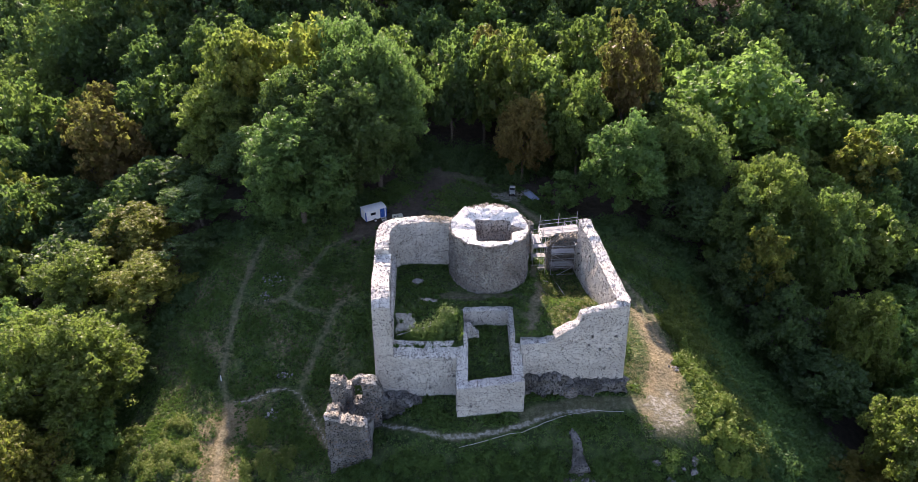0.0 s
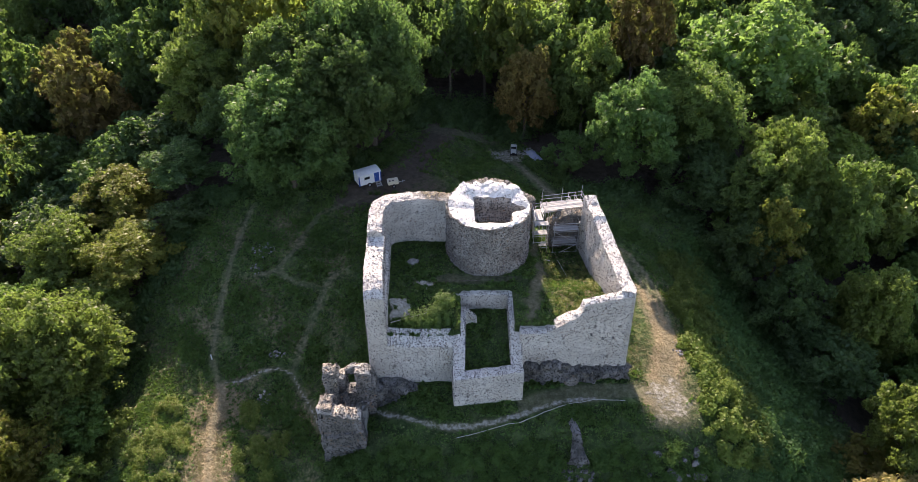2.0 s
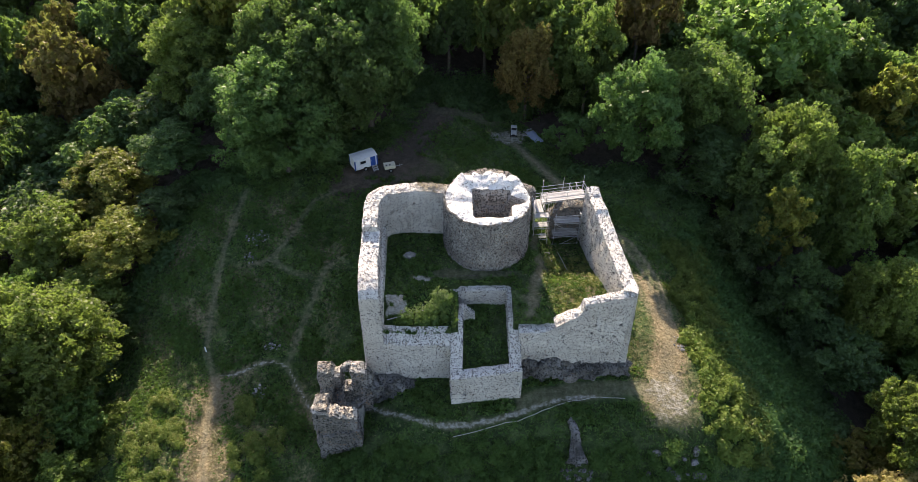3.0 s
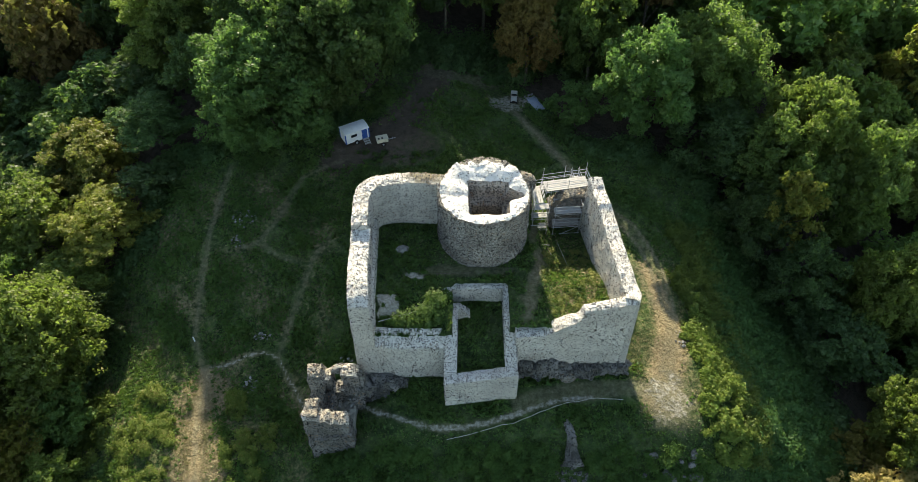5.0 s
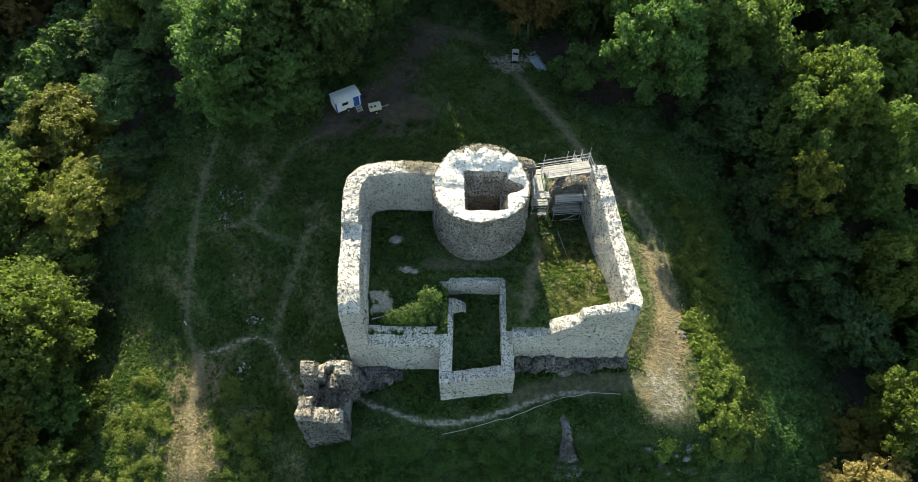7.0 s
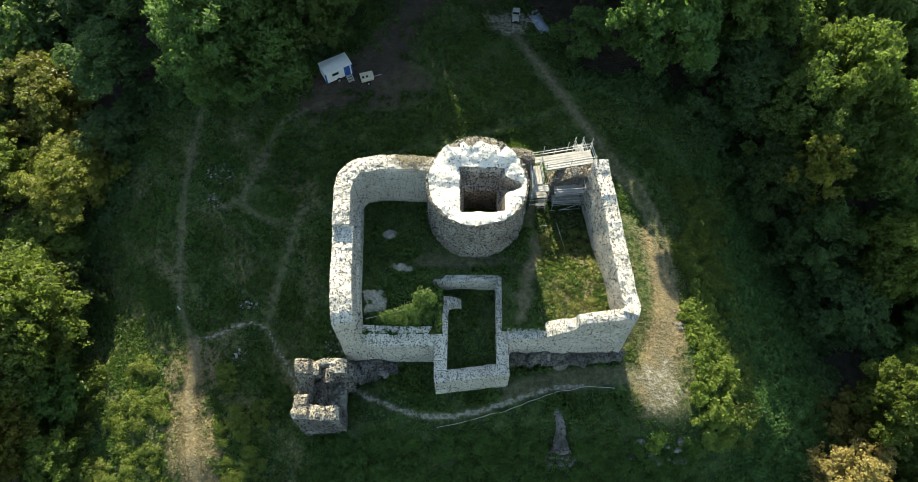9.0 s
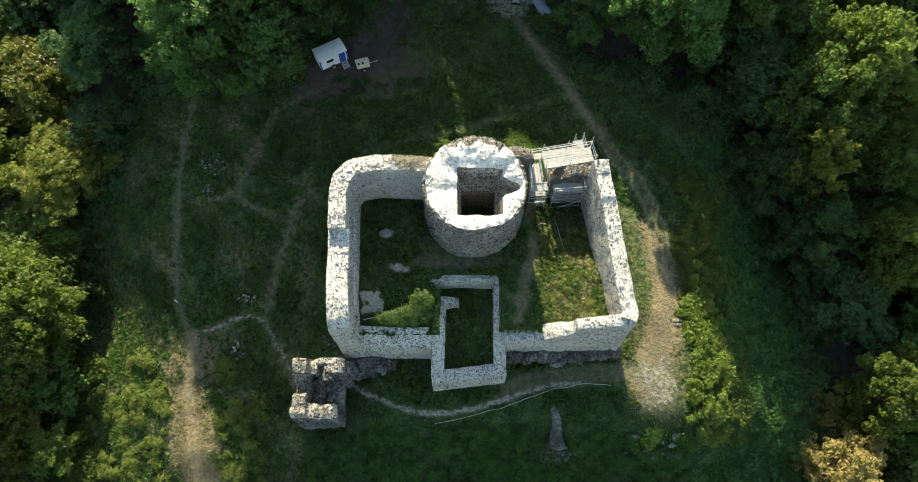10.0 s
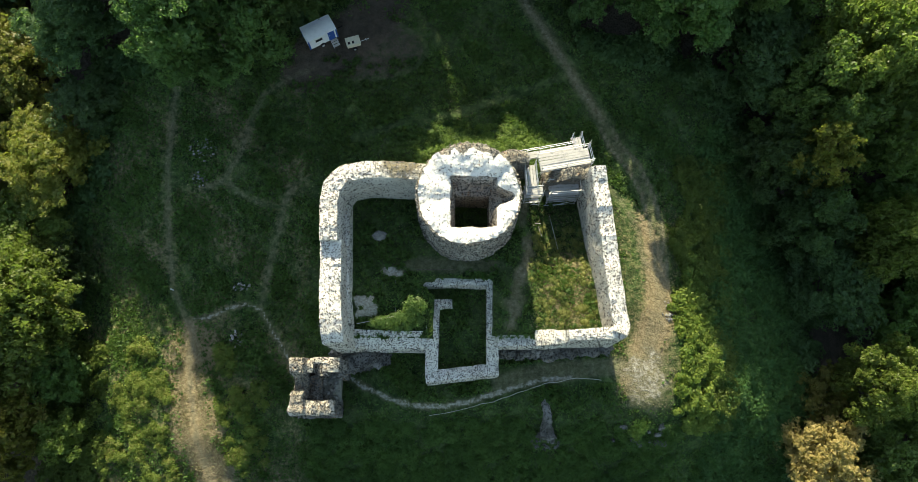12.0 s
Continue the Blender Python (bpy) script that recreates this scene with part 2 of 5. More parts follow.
COURT = [(-7.7, 49.9), (-8.1, 57.0), (-8.2, 61.5), (-7.3, 63.1), (-1.0, 63.4), (2.0, 64.3), (8.0, 64.6), (14.3, 65.0), (15.9, 50.0)]
ROOM = [(0.4, 46.8), (0.4, 53.6), (-0.9, 55.0), (5.8, 55.2), (5.8, 46.9)]
CLEARING = [(-40, 24), (-43, 45), (-43, 58), (-39, 68), (-37, 79), (-28, 83), (-17, 86), (-10, 95), (-9, 101), (4, 102), (9, 97), (14, 91),
            (16, 85), (25, 83), (31, 79), (38, 71), (43, 60), (45, 48), (44, 36), (48, 24)]


def inside(x, y, corners):
    x, y = np.asarray(x, float), np.asarray(y, float)
    hit = np.zeros(np.broadcast(x, y).shape, bool)
    for (ax, ay), (bx, by) in zip(corners, corners[1:] + corners[:1]):
        if ay != by:
            hit ^= ((ay > y) != (by > y)) & (x < (bx - ax) * (y - ay) / (by - ay) + ax)
    return hit


def near_line(x, y, line):
    """The distance to a polyline in plan."""
    best = np.full(np.broadcast(x, y).shape, 1e9)
    for (ax, ay), (bx, by) in zip(line, line[1:]):
        dx, dy = bx - ax, by - ay
        u = np.clip(((x - ax) * dx + (y - ay) * dy) / (dx * dx + dy * dy), 0, 1)
        best = np.minimum(best, np.hypot(x - ax - u * dx, y - ay - u * dy))
    return best


def height(x, y):
    x, y = np.asarray(x, float), np.asarray(y, float)
    z = -7.6 + 2.5 * ramp01(y, 70, 84) * (1 - 0.75 * ramp01(x, -4, 8)) - 5.0 * ramp01(-x, 2, 16) * ramp01(-y, -72, -50)
    z = z + 3.9 * np.exp(-((y - 67.3) / 4.4) ** 2) * ramp01(x, -11, -3) * ramp01(-x, -16.5, -10.5)
    east = x - 26.5 - 0.45 * np.maximum(0, y - 64)
    south = 44.2 - 3.0 * ramp01(-x, 0, 12) - y - 0.5 * ramp01(x, 16, 24)
    west = -x - 33.5 - 0.25 * np.maximum(0, y - 66)
    fall = (0.78 - 0.45 * ramp01(y, 70, 100)) * soft_over(east) + (0.95 + 0.4 * ramp01(x, 13, 19) - 0.68 * ramp01(-x, 14, 20)) * soft_over(south, 1.0) + 0.55 * soft_over(west)
    fall = fall + 0.10 * soft_over(y - 112, 8.0)
    rise = (0.42 + 0.12 * ramp01(abs(x), 30, 80)) * soft_over(y - 124, 6.0)
    z = z - 38 * (1 - np.exp(-fall / 38)) + 60 * (1 - np.exp(-rise / 60))
    z = z + 0.30 * wobble(x, y, 11, 1.0) + 0.12 * wobble(x, y, 4.3, 2.0) + ramp01(np.hypot(x, y - 60), 60, 140) * 2.5 * wobble(x, y, 70, 3.0)
    court = -0.3 - 1.7 * ramp01(x, 8, 11) * ramp01(y, 54, 60) - 1.6 * ramp01(-y, -53.2, -50.8) * ramp01(-x, -1, 1) + 0.10 * wobble(x, y, 5, 4.0)
    z = np.where(inside(x, y, COURT), court, z)
    return np.where(inside(x, y, ROOM), -4.6 + 1.6 * ramp01(y, 47, 55) + 0.1 * wobble(x, y, 3, 1.0), z)


PATHS = [  # half width, how worn, and the line
    (0.10, 0.95, [(14.0, 46.9), (10.8, 46.6), (7.3, 45.5), (4.1, 44.5), (1.3, 43.9), (-1.6, 44.0), (-3.8, 44.6), (-6.3, 45.6), (-8.8, 46.9)]),
    (0.12, 0.74, [(-13.6, 45.9), (-15.0, 48.4), (-17.3, 51.9), (-18.4, 53.7), (-20.0, 54.2), (-21.5, 53.8), (-23.8, 52.8), (-25.6, 52.6)]),
    (0.22, 0.60, [(-25.6, 51.4), (-27.0, 53.9), (-28.0, 55.8), (-28.2, 60.4), (-28.3, 62.9), (-28.2, 66.3), (-28.4, 70.0), (-28.2, 73.6), (-27.6, 77.5)]),
    (0.10, 0.8, [(-25.6, 50.8), (-25.5, 47.1), (-24.9, 44.0), (-23.9, 40.1), (-22.6, 36.2), (-22.0, 30.0)]),
    (0.24, 0.52, [(-18.4, 53.7), (-17.8, 57.4), (-17.3, 59.4), (-16.6, 61.6), (-15.9, 64.3), (-15.0, 66.2)]),
    (0.12, 0.58, [(-24.7, 65.9), (-22.3, 66.8), (-21.4, 68.3), (-20.5, 69.7), (-20.1, 72.5), (-19.6, 73.8), (-18.5, 75.8), (-16.0, 77.7), (-13.0, 78.9)]),
    (0.12, 0.55, [(-22.0, 66.8), (-20.7, 65.6), (-19.0, 64.8), (-17.3, 64.3)]),
    (0.7, 0.5, [(20.5, 47.0), (23.2, 54.0), (23.5, 58.6), (23.0, 63.4), (22.1, 66.5), (21.0, 68.9), (19.2, 71.1), (18.0, 74.0), (17.1, 75.5), (15.6, 77.8), (14.0, 80.4), (12.1, 84.0), (9.9, 87.4), (8.0, 91.0)]),
    (0.3, 0.5, [(18.4, 66.4), (19.9, 64.5), (21.2, 62.1), (21.7, 58.0)]),
    (0.15, 0.34, [(-8.7, 71.5), (-1.4, 73.4), (4.6, 75.3), (9.1, 77.0), (14.0, 79.0)]),
]


DRY_PATH = [(-25.5, 49.4), (-25.4, 47.1), (-24.9, 44.0), (-23.9, 40.1), (-22.6, 36.2), (-22.0, 30.0)]
TERRACE = [(17.3, 49.5), (16.7, 60.0), (16.8, 65.0), (20.5, 66.0), (23.3, 61.0), (24.8, 54.0), (24.9, 46.5), (23.8, 43.9), (18.6, 44.0)]


def court_wear(x, y):
    """How far the courtyard grass is trodden away, 0 to 1."""
    return np.maximum.reduce([0.75 * ramp01(-np.hypot((x - 1.5) / 6.5, (y - 56.4) / 0.9) - 0.2 * wobble(x, y, 3.0, 1.0), -1.3, -0.5),
                              ramp01(-near_line(x, y, [(7.4, 51.0), (7.8, 54.0), (8.6, 56.5), (9.3, 59.0)]) + 0.45 * wobble(x, y, 2.3, 3.0), -1.2, -0.1),
                              0.9 * ramp01(-near_line(x, y, [(8.4, 60.5), (8.8, 62.5)]), -0.8, -0.1),
                              0.9 * ramp01(-np.hypot((x + 3.2) / 1.5, (y - 55.7) / 0.5) - 0.2 * wobble(x, y, 1.5, 1.0), -1.3, -0.5)])


def ground():
    xs = np.concatenate([-2500 + np.arange(0, 2200, 220), -300 + np.arange(0, 220, 20), np.arange(-80, -36, 2.0), np.arange(-36, 33, 0.34), np.arange(33, 80, 2.0), 80 + np.arange(0, 220, 20), 300 + np.arange(0, 2201, 220)])
    ys = np.concatenate([-2500 + np.arange(0, 2400, 240), -100 + np.arange(0, 120, 12), np.arange(20, 36, 2.0), np.arange(36, 104, 0.34), np.arange(104, 160, 2.0), 160 + np.arange(0, 240, 20), 400 + np.arange(0, 2200, 220)])
    x, y = np.meshgrid(xs, ys)
    z = height(x, y)
    nx, ny = len(xs), len(ys)
    at = np.arange(nx * ny).reshape(ny, nx)
    quads = np.stack([at[:-1, :-1], at[:-1, 1:], at[1:, 1:], at[1:, :-1]], -1).reshape(-1, 4)
    mesh = bpy.data.meshes.new("ground")
    mesh.from_pydata(np.stack([x, y, z], -1).reshape(-1, 3).tolist(), [], quads.tolist())
    mesh.polygons.foreach_set("use_smooth", np.ones(len(quads), bool))
    trodden = np.zeros_like(x)
    for half, worn, line in PATHS:
        trodden = np.maximum(trodden, worn * ramp01(-near_line(x, y, line) + 0.16 * wobble(x, y, 2.4, 7.0), -half - 0.6, -half + 0.2))
    rut = near_line(x, y, PATHS[7][2])
    ruts = ramp01(-abs(rut - 0.62 - 0.12 * wobble(x, y, 6, 2.0)), -0.36, -0.05) * ramp01(y, 52, 60) * ramp01(-y, -75, -72)
    ruts = np.maximum(ruts, ramp01(-rut + 0.15 * wobble(x, y, 3, 1.0), -0.75, -0.1) * ramp01(y, 72, 75))
    trodden = np.maximum(trodden, 0.95 * ruts)
    bare = ramp01(-np.hypot((x - 21.4) / 2.7, (y - 47.0) / 3.4) - 0.22 * wobble(x, y, 2.6, 2.0), -1.35, -0.45)
    hut_yard = ramp01(-np.hypot((x + 8) / 8.0, (y - 81) / 4.0), -1.3, -0.6)
    north_track = ramp01(-near_line(x, y, [(-14, 79), (-7, 84), (-3, 95), (-2, 104)]), -4.5, -1.5)
    terrace = ramp01(-near_line(x, y, [(7.0, 46.2), (10.8, 47.2), (15, 47.8), (18.5, 48.0)]), -1.5, -0.6)
    slab = np.maximum(ramp01(-np.maximum(abs(x + 5.6) / 0.95, abs(y - 52.6) / 0.85) - 0.25 * wobble(x, y, 1.6, 1.0), -1.35, -0.8), 0.7 * ramp01(-np.hypot((x + 3.4) / 1.1, (y - 55.6) / 0.6), -1.4, -0.7))
    spoil = ramp01(-np.hypot((x - 7.6) / 3.4, (y - 92.0) / 2.6) - 0.2 * wobble(x, y, 2.2, 2.0), -1.4, -0.5)
    trodden = np.maximum.reduce([trodden, 0.85 * bare, 0.66 * terrace, 0.95 * slab, 0.8 * court_wear(x, y), 0.7 * spoil, 0.62 * ramp01(-np.hypot((x - 1.0) / 7.5, (y - 97.5) / 3.4), -1.3, -0.6)])
    dry = (0.42 + 0.12 * wobble(x, y, 9.0, 5.0)) * ramp01(-x, 10, 14) * ramp01(-y, -82, -76) + 0.40 * inside(x, y, TERRACE) + 0.85 * ramp01(-near_line(x, y, DRY_PATH) + 0.5 * wobble(x, y, 3.1, 4.0), -3.4, -1.0) + 0.42 * ramp01(-near_line(x, y, PATHS[7][2][:4]), -2.6, -0.5) + 0.55 * ramp01(-np.hypot((x - 12.4) / 3.0, (y - 54.5) / 4.5), -1.2, -0.7)
    litter = np.maximum(ramp01(np.where(inside(x, y, CLEARING), 0.0, 1.0), 0.2, 0.8), np.maximum(0.6 * hut_yard, 0.9 * north_track))
    pale = np.maximum.reduce([0.9 * slab, 0.46 * bare, 0.34 * ruts, 0.54 * ramp01(-near_line(x, y, PATHS[0][2]) + 0.08 * wobble(x, y, 1.7, 3.0), -0.6, -0.1), 0.5 * ramp01(-near_line(x, y, PATHS[1][2]), -0.42, -0.1), 0.3 * court_wear(x, y), 0.5 * spoil])
    for name, values in (("trodden", trodden), ("dry", dry), ("litter", litter), ("pale", pale)):
        mesh.attributes.new(name, "FLOAT", "POINT").data.foreach_set("value", np.clip(values, 0, 1).ravel().astype(np.float32))
    mesh.materials.append(mat_soil)
    return tagged(new("ground", mesh), "grassy hilltop with trodden chalk paths and leaf litter", "ground", kind="structure")


ground()
bpy.context.view_layer.update()


def level(x, y):
    return float(height(x, y))


# ---- building helpers ----
def part(name, bm, material, parent=None, label="", smooth=False):
    """Link a bmesh as one mesh object, under a thing or a part."""
    mesh = bpy.data.meshes.new(name)
    bm.to_mesh(mesh)
    bm.free()
    return link_part(name, mesh, material, parent, label, smooth)


def link_part(name, mesh, material, parent=None, label="", smooth=False):
    for m in material if isinstance(material, (list, tuple)) else [material]:
        mesh.materials.append(m)
    if smooth:
        mesh.polygons.foreach_set("use_smooth", np.ones(len(mesh.polygons), bool))
    ob = new(name, mesh)
    ob.parent = parent
    if label:
        ob["label"] = label
    return ob


def mesh_from(name, verts, faces):
    mesh = bpy.data.meshes.new(name)
    mesh.from_pydata([tuple(v) for v in verts], [], [tuple(f) for f in faces])
    mesh.update()
    return mesh


def triangle_mesh(name, verts, tris):
    """A mesh of triangles straight from arrays."""
    mesh = bpy.data.meshes.new(name)
    mesh.vertices.add(len(verts)), mesh.loops.add(3 * len(tris)), mesh.polygons.add(len(tris))
    mesh.vertices.foreach_set("co", np.asarray(verts, np.float32).ravel())
    mesh.loops.foreach_set("vertex_index", np.asarray(tris, np.int32).ravel())
    mesh.polygons.foreach_set("loop_start", np.arange(0, 3 * len(tris), 3, dtype=np.int32))
    mesh.update(calc_edges=True)
    return mesh


def empty(name, m, label, category, group=""):
    ob = new(name)
    ob.matrix_world = m
    return tagged(ob, label, category, group)


def box(bm, x, y, z, sx, sy, sz, turn=0.0, bevel=0.0):
    """A block with its centre at x, y, z."""
    made = bmesh.ops.create_cube(bm, size=1.0, matrix=pose(x, y, z, 0, 0, turn) @ Matrix.Diagonal((sx, sy, sz, 1)))
    if bevel:
        bmesh.ops.bevel(bm, geom=list({e for v in made["verts"] for e in v.link_edges}), offset=bevel, segments=1, affect="EDGES")
    return bm


def tube(bm, a, b, r=0.024, sides=6):
    a, b = Vector(a), Vector(b)
    m = Matrix.Translation((a + b) / 2) @ (b - a).to_track_quat("Z", "Y").to_matrix().to_4x4()
    bmesh.ops.create_cone(bm, segments=sides, radius1=r, radius2=r, depth=(b - a).length, matrix=m, cap_ends=True)
    return bm


# ---- masonry ----
def rough(p, amount):
    """The push that weathering gives a point of a rubble wall."""
    v = noise.noise_vector(Vector(p) * 0.9) * 0.8 + noise.noise_vector(Vector(p) * 3.1 + Vector((7, 1, 3))) * 0.35 + noise.noise_vector(Vector(p) * 7.3) * 0.3
    return Vector((v.x, v.y, 0.6 * v.z)) * amount


def along(line, step):
    """Points at even steps on a polyline, with the way along it and the share of the whole length."""
    pts = [Vector(p) for p in line]
    lengths = [(b - a).length for a, b in zip(pts, pts[1:])]
    total, out = sum(lengths), []
    n = max(2, round(total / step))
    for i in range(n + 1):
        d = total * i / n
        k = 0
        while k < len(lengths) - 1 and d > lengths[k]:
            d -= lengths[k]
            k += 1
        out.append(pts[k].lerp(pts[k + 1], d / lengths[k]))
    ways = []
    for i, p in enumerate(out):
        ways.append((out[min(i + 1, n)] - out[max(i - 1, 0)]).normalized())
    return [(p, w, i / n) for i, (p, w) in enumerate(zip(out, ways))]


def pieces(u, table):
    """A value between the rows (u, value) of a table."""
    for (a, va), (b, vb) in zip(table, table[1:]):
        if u <= b:
            return va + (vb - va) * max(0.0, (u - a) / (b - a)) if b > a else vb
    return table[-1][1]


def wall_run(line, thick, top, base, ragged=0.28, amount=0.065, batter=0.0, rows=24, step=0.24, tilt=0.0):
    """A rough standing wall along a line in plan: top, base and thickness by the share of its length. Left of the line is its outside."""
    stations = along(line, step)
    ring, verts, cap = 0, [], []
    for p, way, u in stations:
        side = Vector((-way.y, way.x))
        t = thick if isinstance(thick, (int, float)) else pieces(u, thick)
        zt, zb = pieces(u, top), pieces(u, base)
        zt += ragged * (noise.noise(Vector((p.x * 0.45, p.y * 0.45, 3.0))) + 0.4 * noise.noise(Vector((p.x * 1.9, p.y * 1.9, 9.0)))) + 0.05 * noise.noise(Vector((p.x * 3.7, p.y * 3.7, 5.0)))
        col = []
        for i in range(rows + 1):
            v = i / rows
            col.append((t / 2 + batter * (1 - v), zb + (zt + tilt / 2 - zb) * v))
        across = 7
        for i in range(1, across):
            v = i / across
            col.append((t / 2 - t * v, zt + tilt * (0.5 - v) + 0.12 * math.sin(math.pi * v) + 0.13 * noise.noise(Vector((p.x * 2.9, p.y * 2.9, v * 4)))))
        for i in range(rows, -1, -1):
            v = i / rows
            col.append((-t / 2 - 0.3 * batter * (1 - v), zb + (zt - tilt / 2 - zb) * v))
        ring = len(col)
        for off, z in col:
            q = Vector((p.x + side.x * off, p.y + side.y * off, z))
            verts.append(q + rough(q, amount))
    faces, marks = [], []
    n = len(stations)
    for i in range(n - 1):
        for k in range(ring - 1):
            a = i * ring + k
            faces.append((a, a + 1, a + ring + 1, a + ring))
            marks.append(1 if rows - 1 < k < ring - rows - 1 else 0)
    for base_i, flip in ((0, False), ((n - 1) * ring, True)):
        half = ring // 2
        for k in range(half):
            a, b = base_i + k, base_i + ring - 1 - k
            if a + 1 < b - 1 or a + 1 == b - 1:
                f = (a, b, b - 1, a + 1) if a + 1 != b - 1 else (a, b, a + 1)
                faces.append(f if not flip else f[::-1])
                marks.append(0)
    return verts, faces, marks


def pebble(rng, r):
    """A chipped stone: an uneven octahedron-like lump with its corners cut."""
    pts = []
    for x, y, z in ((1, 0, 0), (-1, 0, 0), (0, 1, 0), (0, -1, 0), (0, 0, 1), (0, 0, -1), (.7, .7, .5), (-.7, .7, .5), (.7, -.7, .5), (-.7, -.7, .5)):
        k = r * rng.uniform(0.7, 1.15)
        pts.append(Vector((x * k, y * k * rng.uniform(0.7, 1.0), z * k * 0.75)))
    return pts


PEBBLE_FACES = ((0, 6, 8), (1, 9, 7), (2, 7, 6), (3, 8, 9), (4, 6, 7), (4, 8, 6), (4, 9, 8), (4, 7, 9), (0, 2, 6), (2, 1, 7), (1, 3, 9), (3, 0, 8), (0, 5, 2), (2, 5, 1), (1, 5, 3), (3, 5, 0))


def stones(name, spots, material, parent, label, seed, small=0.06, large=0.17):
    """Loose stones bedded at the spots, as one mesh."""
    rng = random.Random(seed)
    verts, faces = [], []
    for spot in spots:
        r = small + (large - small) * rng.random() ** 2
        turn = Euler((rng.uniform(-.5, .5), rng.uniform(-.5, .5), rng.uniform(0, 6.3))).to_matrix()
        k = len(verts)
        verts += [turn @ p + Vector(spot) for p in pebble(rng, r)]
        faces += [tuple(k + i for i in f) for f in PEBBLE_FACES]
    ob = link_part(name, mesh_from(name, verts, faces), material, parent, label)
    return tagged(ob, kind="stuff")


PEBBLES = np.array([[p[:] for p in pebble(random.Random(900 + i), 1.0)] for i in range(16)])


def nodules(parent, verts, faces, marks, per, material, seed, small=0.03, large=0.09):
    """Flints standing proud of the bedding, so many to the square metre of each kind of face, as one mesh."""
    rng = np.random.default_rng(seed)
    at = np.array([tuple(v) for v in verts])
    rows = [(f, per.get(k, 0.0)) for f, k in zip(faces, marks) if len(f) == 4 and per.get(k, 0.0)]
    if not rows:
        return
    q, share = at[np.array([f for f, _ in rows])], np.array([k for _, k in rows])
    across, up = q[:, 1] - q[:, 0], q[:, 3] - q[:, 0]
    flat = np.cross(across, up)
    area = np.linalg.norm(flat, axis=1)
    flat /= area[:, None] + 1e-9
    mid = q.mean(1)
    area = np.where(mid[:, 2] > height(mid[:, 0], mid[:, 1]) - 0.4, area, 0) * share
    n = int(area.sum())
    pick = rng.choice(len(q), n, p=area / area.sum())
    r = small + (large - small) * rng.random(n) ** 2.2
    spot = q[pick, 0] + across[pick] * rng.random((n, 1)) + up[pick] * rng.random((n, 1))
    turn = rng.normal(0, 1, (n, 4))
    turn /= np.linalg.norm(turn, axis=1, keepdims=True)
    w, i, j, k = turn.T
    spin = np.stack([1 - 2 * (j * j + k * k), 2 * (i * j - k * w), 2 * (i * k + j * w), 2 * (i * j + k * w), 1 - 2 * (i * i + k * k), 2 * (j * k - i * w),
                     2 * (i * k - j * w), 2 * (j * k + i * w), 1 - 2 * (i * i + j * j)], -1).reshape(n, 3, 3)
    v = np.einsum("nij,npj->npi", spin, PEBBLES[rng.integers(0, len(PEBBLES), n)]) * r[:, None, None] + spot[:, None]
    tris = np.array(PEBBLE_FACES)[None] + 10 * np.arange(n)[:, None, None]
    tagged(link_part("flint_facing", triangle_mesh("flint_facing", v.reshape(-1, 3), tris.reshape(-1, 3)), material, parent), kind="stuff")


def standing_wall(name, label, material, seed, line, thick, top, base, loose=2.5, holes=0, cap=None, beams=(), **more):
    verts, faces, marks = wall_run(line, thick, top, base, **more)
    mesh = mesh_from(name, verts, faces)
    ob = link_part(name, mesh, [material, cap or mat_cap])
    mesh.polygons.foreach_set("material_index", marks)
    tagged(ob, label, "wall", kind="structure")
    rng = random.Random(seed)
    if holes:
        bm = bmesh.new()
        bm.from_mesh(mesh)
        sides = [f for f in bm.faces if f.material_index == 0 and abs(f.normal.z) < 0.5 and f.calc_area() < 0.5]
        sides = [f for f in sides if f.calc_center_median().z > level(f.calc_center_median().x, f.calc_center_median().y) + 0.8]
        if beams:
            sides = [f for f in sides if any(abs(f.calc_center_median().z - z) < 0.17 for z in beams) and (f.calc_center_median().y + 0.6 * round(f.calc_center_median().z)) % 1.45 < 0.37]
        chosen = rng.sample(sides, min(holes, len(sides)))
        bmesh.ops.inset_individual(bm, faces=chosen, thickness=0.025, depth=-0.02)
        for f in chosen:
            bmesh.ops.translate(bm, verts=list(f.verts), vec=-f.normal * 0.5)
        bm.to_mesh(mesh)
        bm.free()
    nodules(ob, verts, faces, marks, {0: 7.5}, mat_nodule, seed + 40, 0.04, 0.105)
    nodules(ob, verts, faces, marks, {1: 20.0}, mat_nodule, seed + 80, 0.03, 0.09)
    tops = [f for f, m in zip(faces, marks) if m]
    spots = []
    for _ in range(int(len(tops) * loose * 0.12)):
        f = rng.choice(tops)
        w = [rng.random() for _ in f]
        spots.append(sum((Vector(verts[i]) * k for i, k in zip(f, w)), Vector()) / sum(w))
    if spots:
        stones("coping_rubble", spots, mat_stone, ob, "loose flints on the broken wall head", seed + 1, 0.04, 0.10)
    return ob


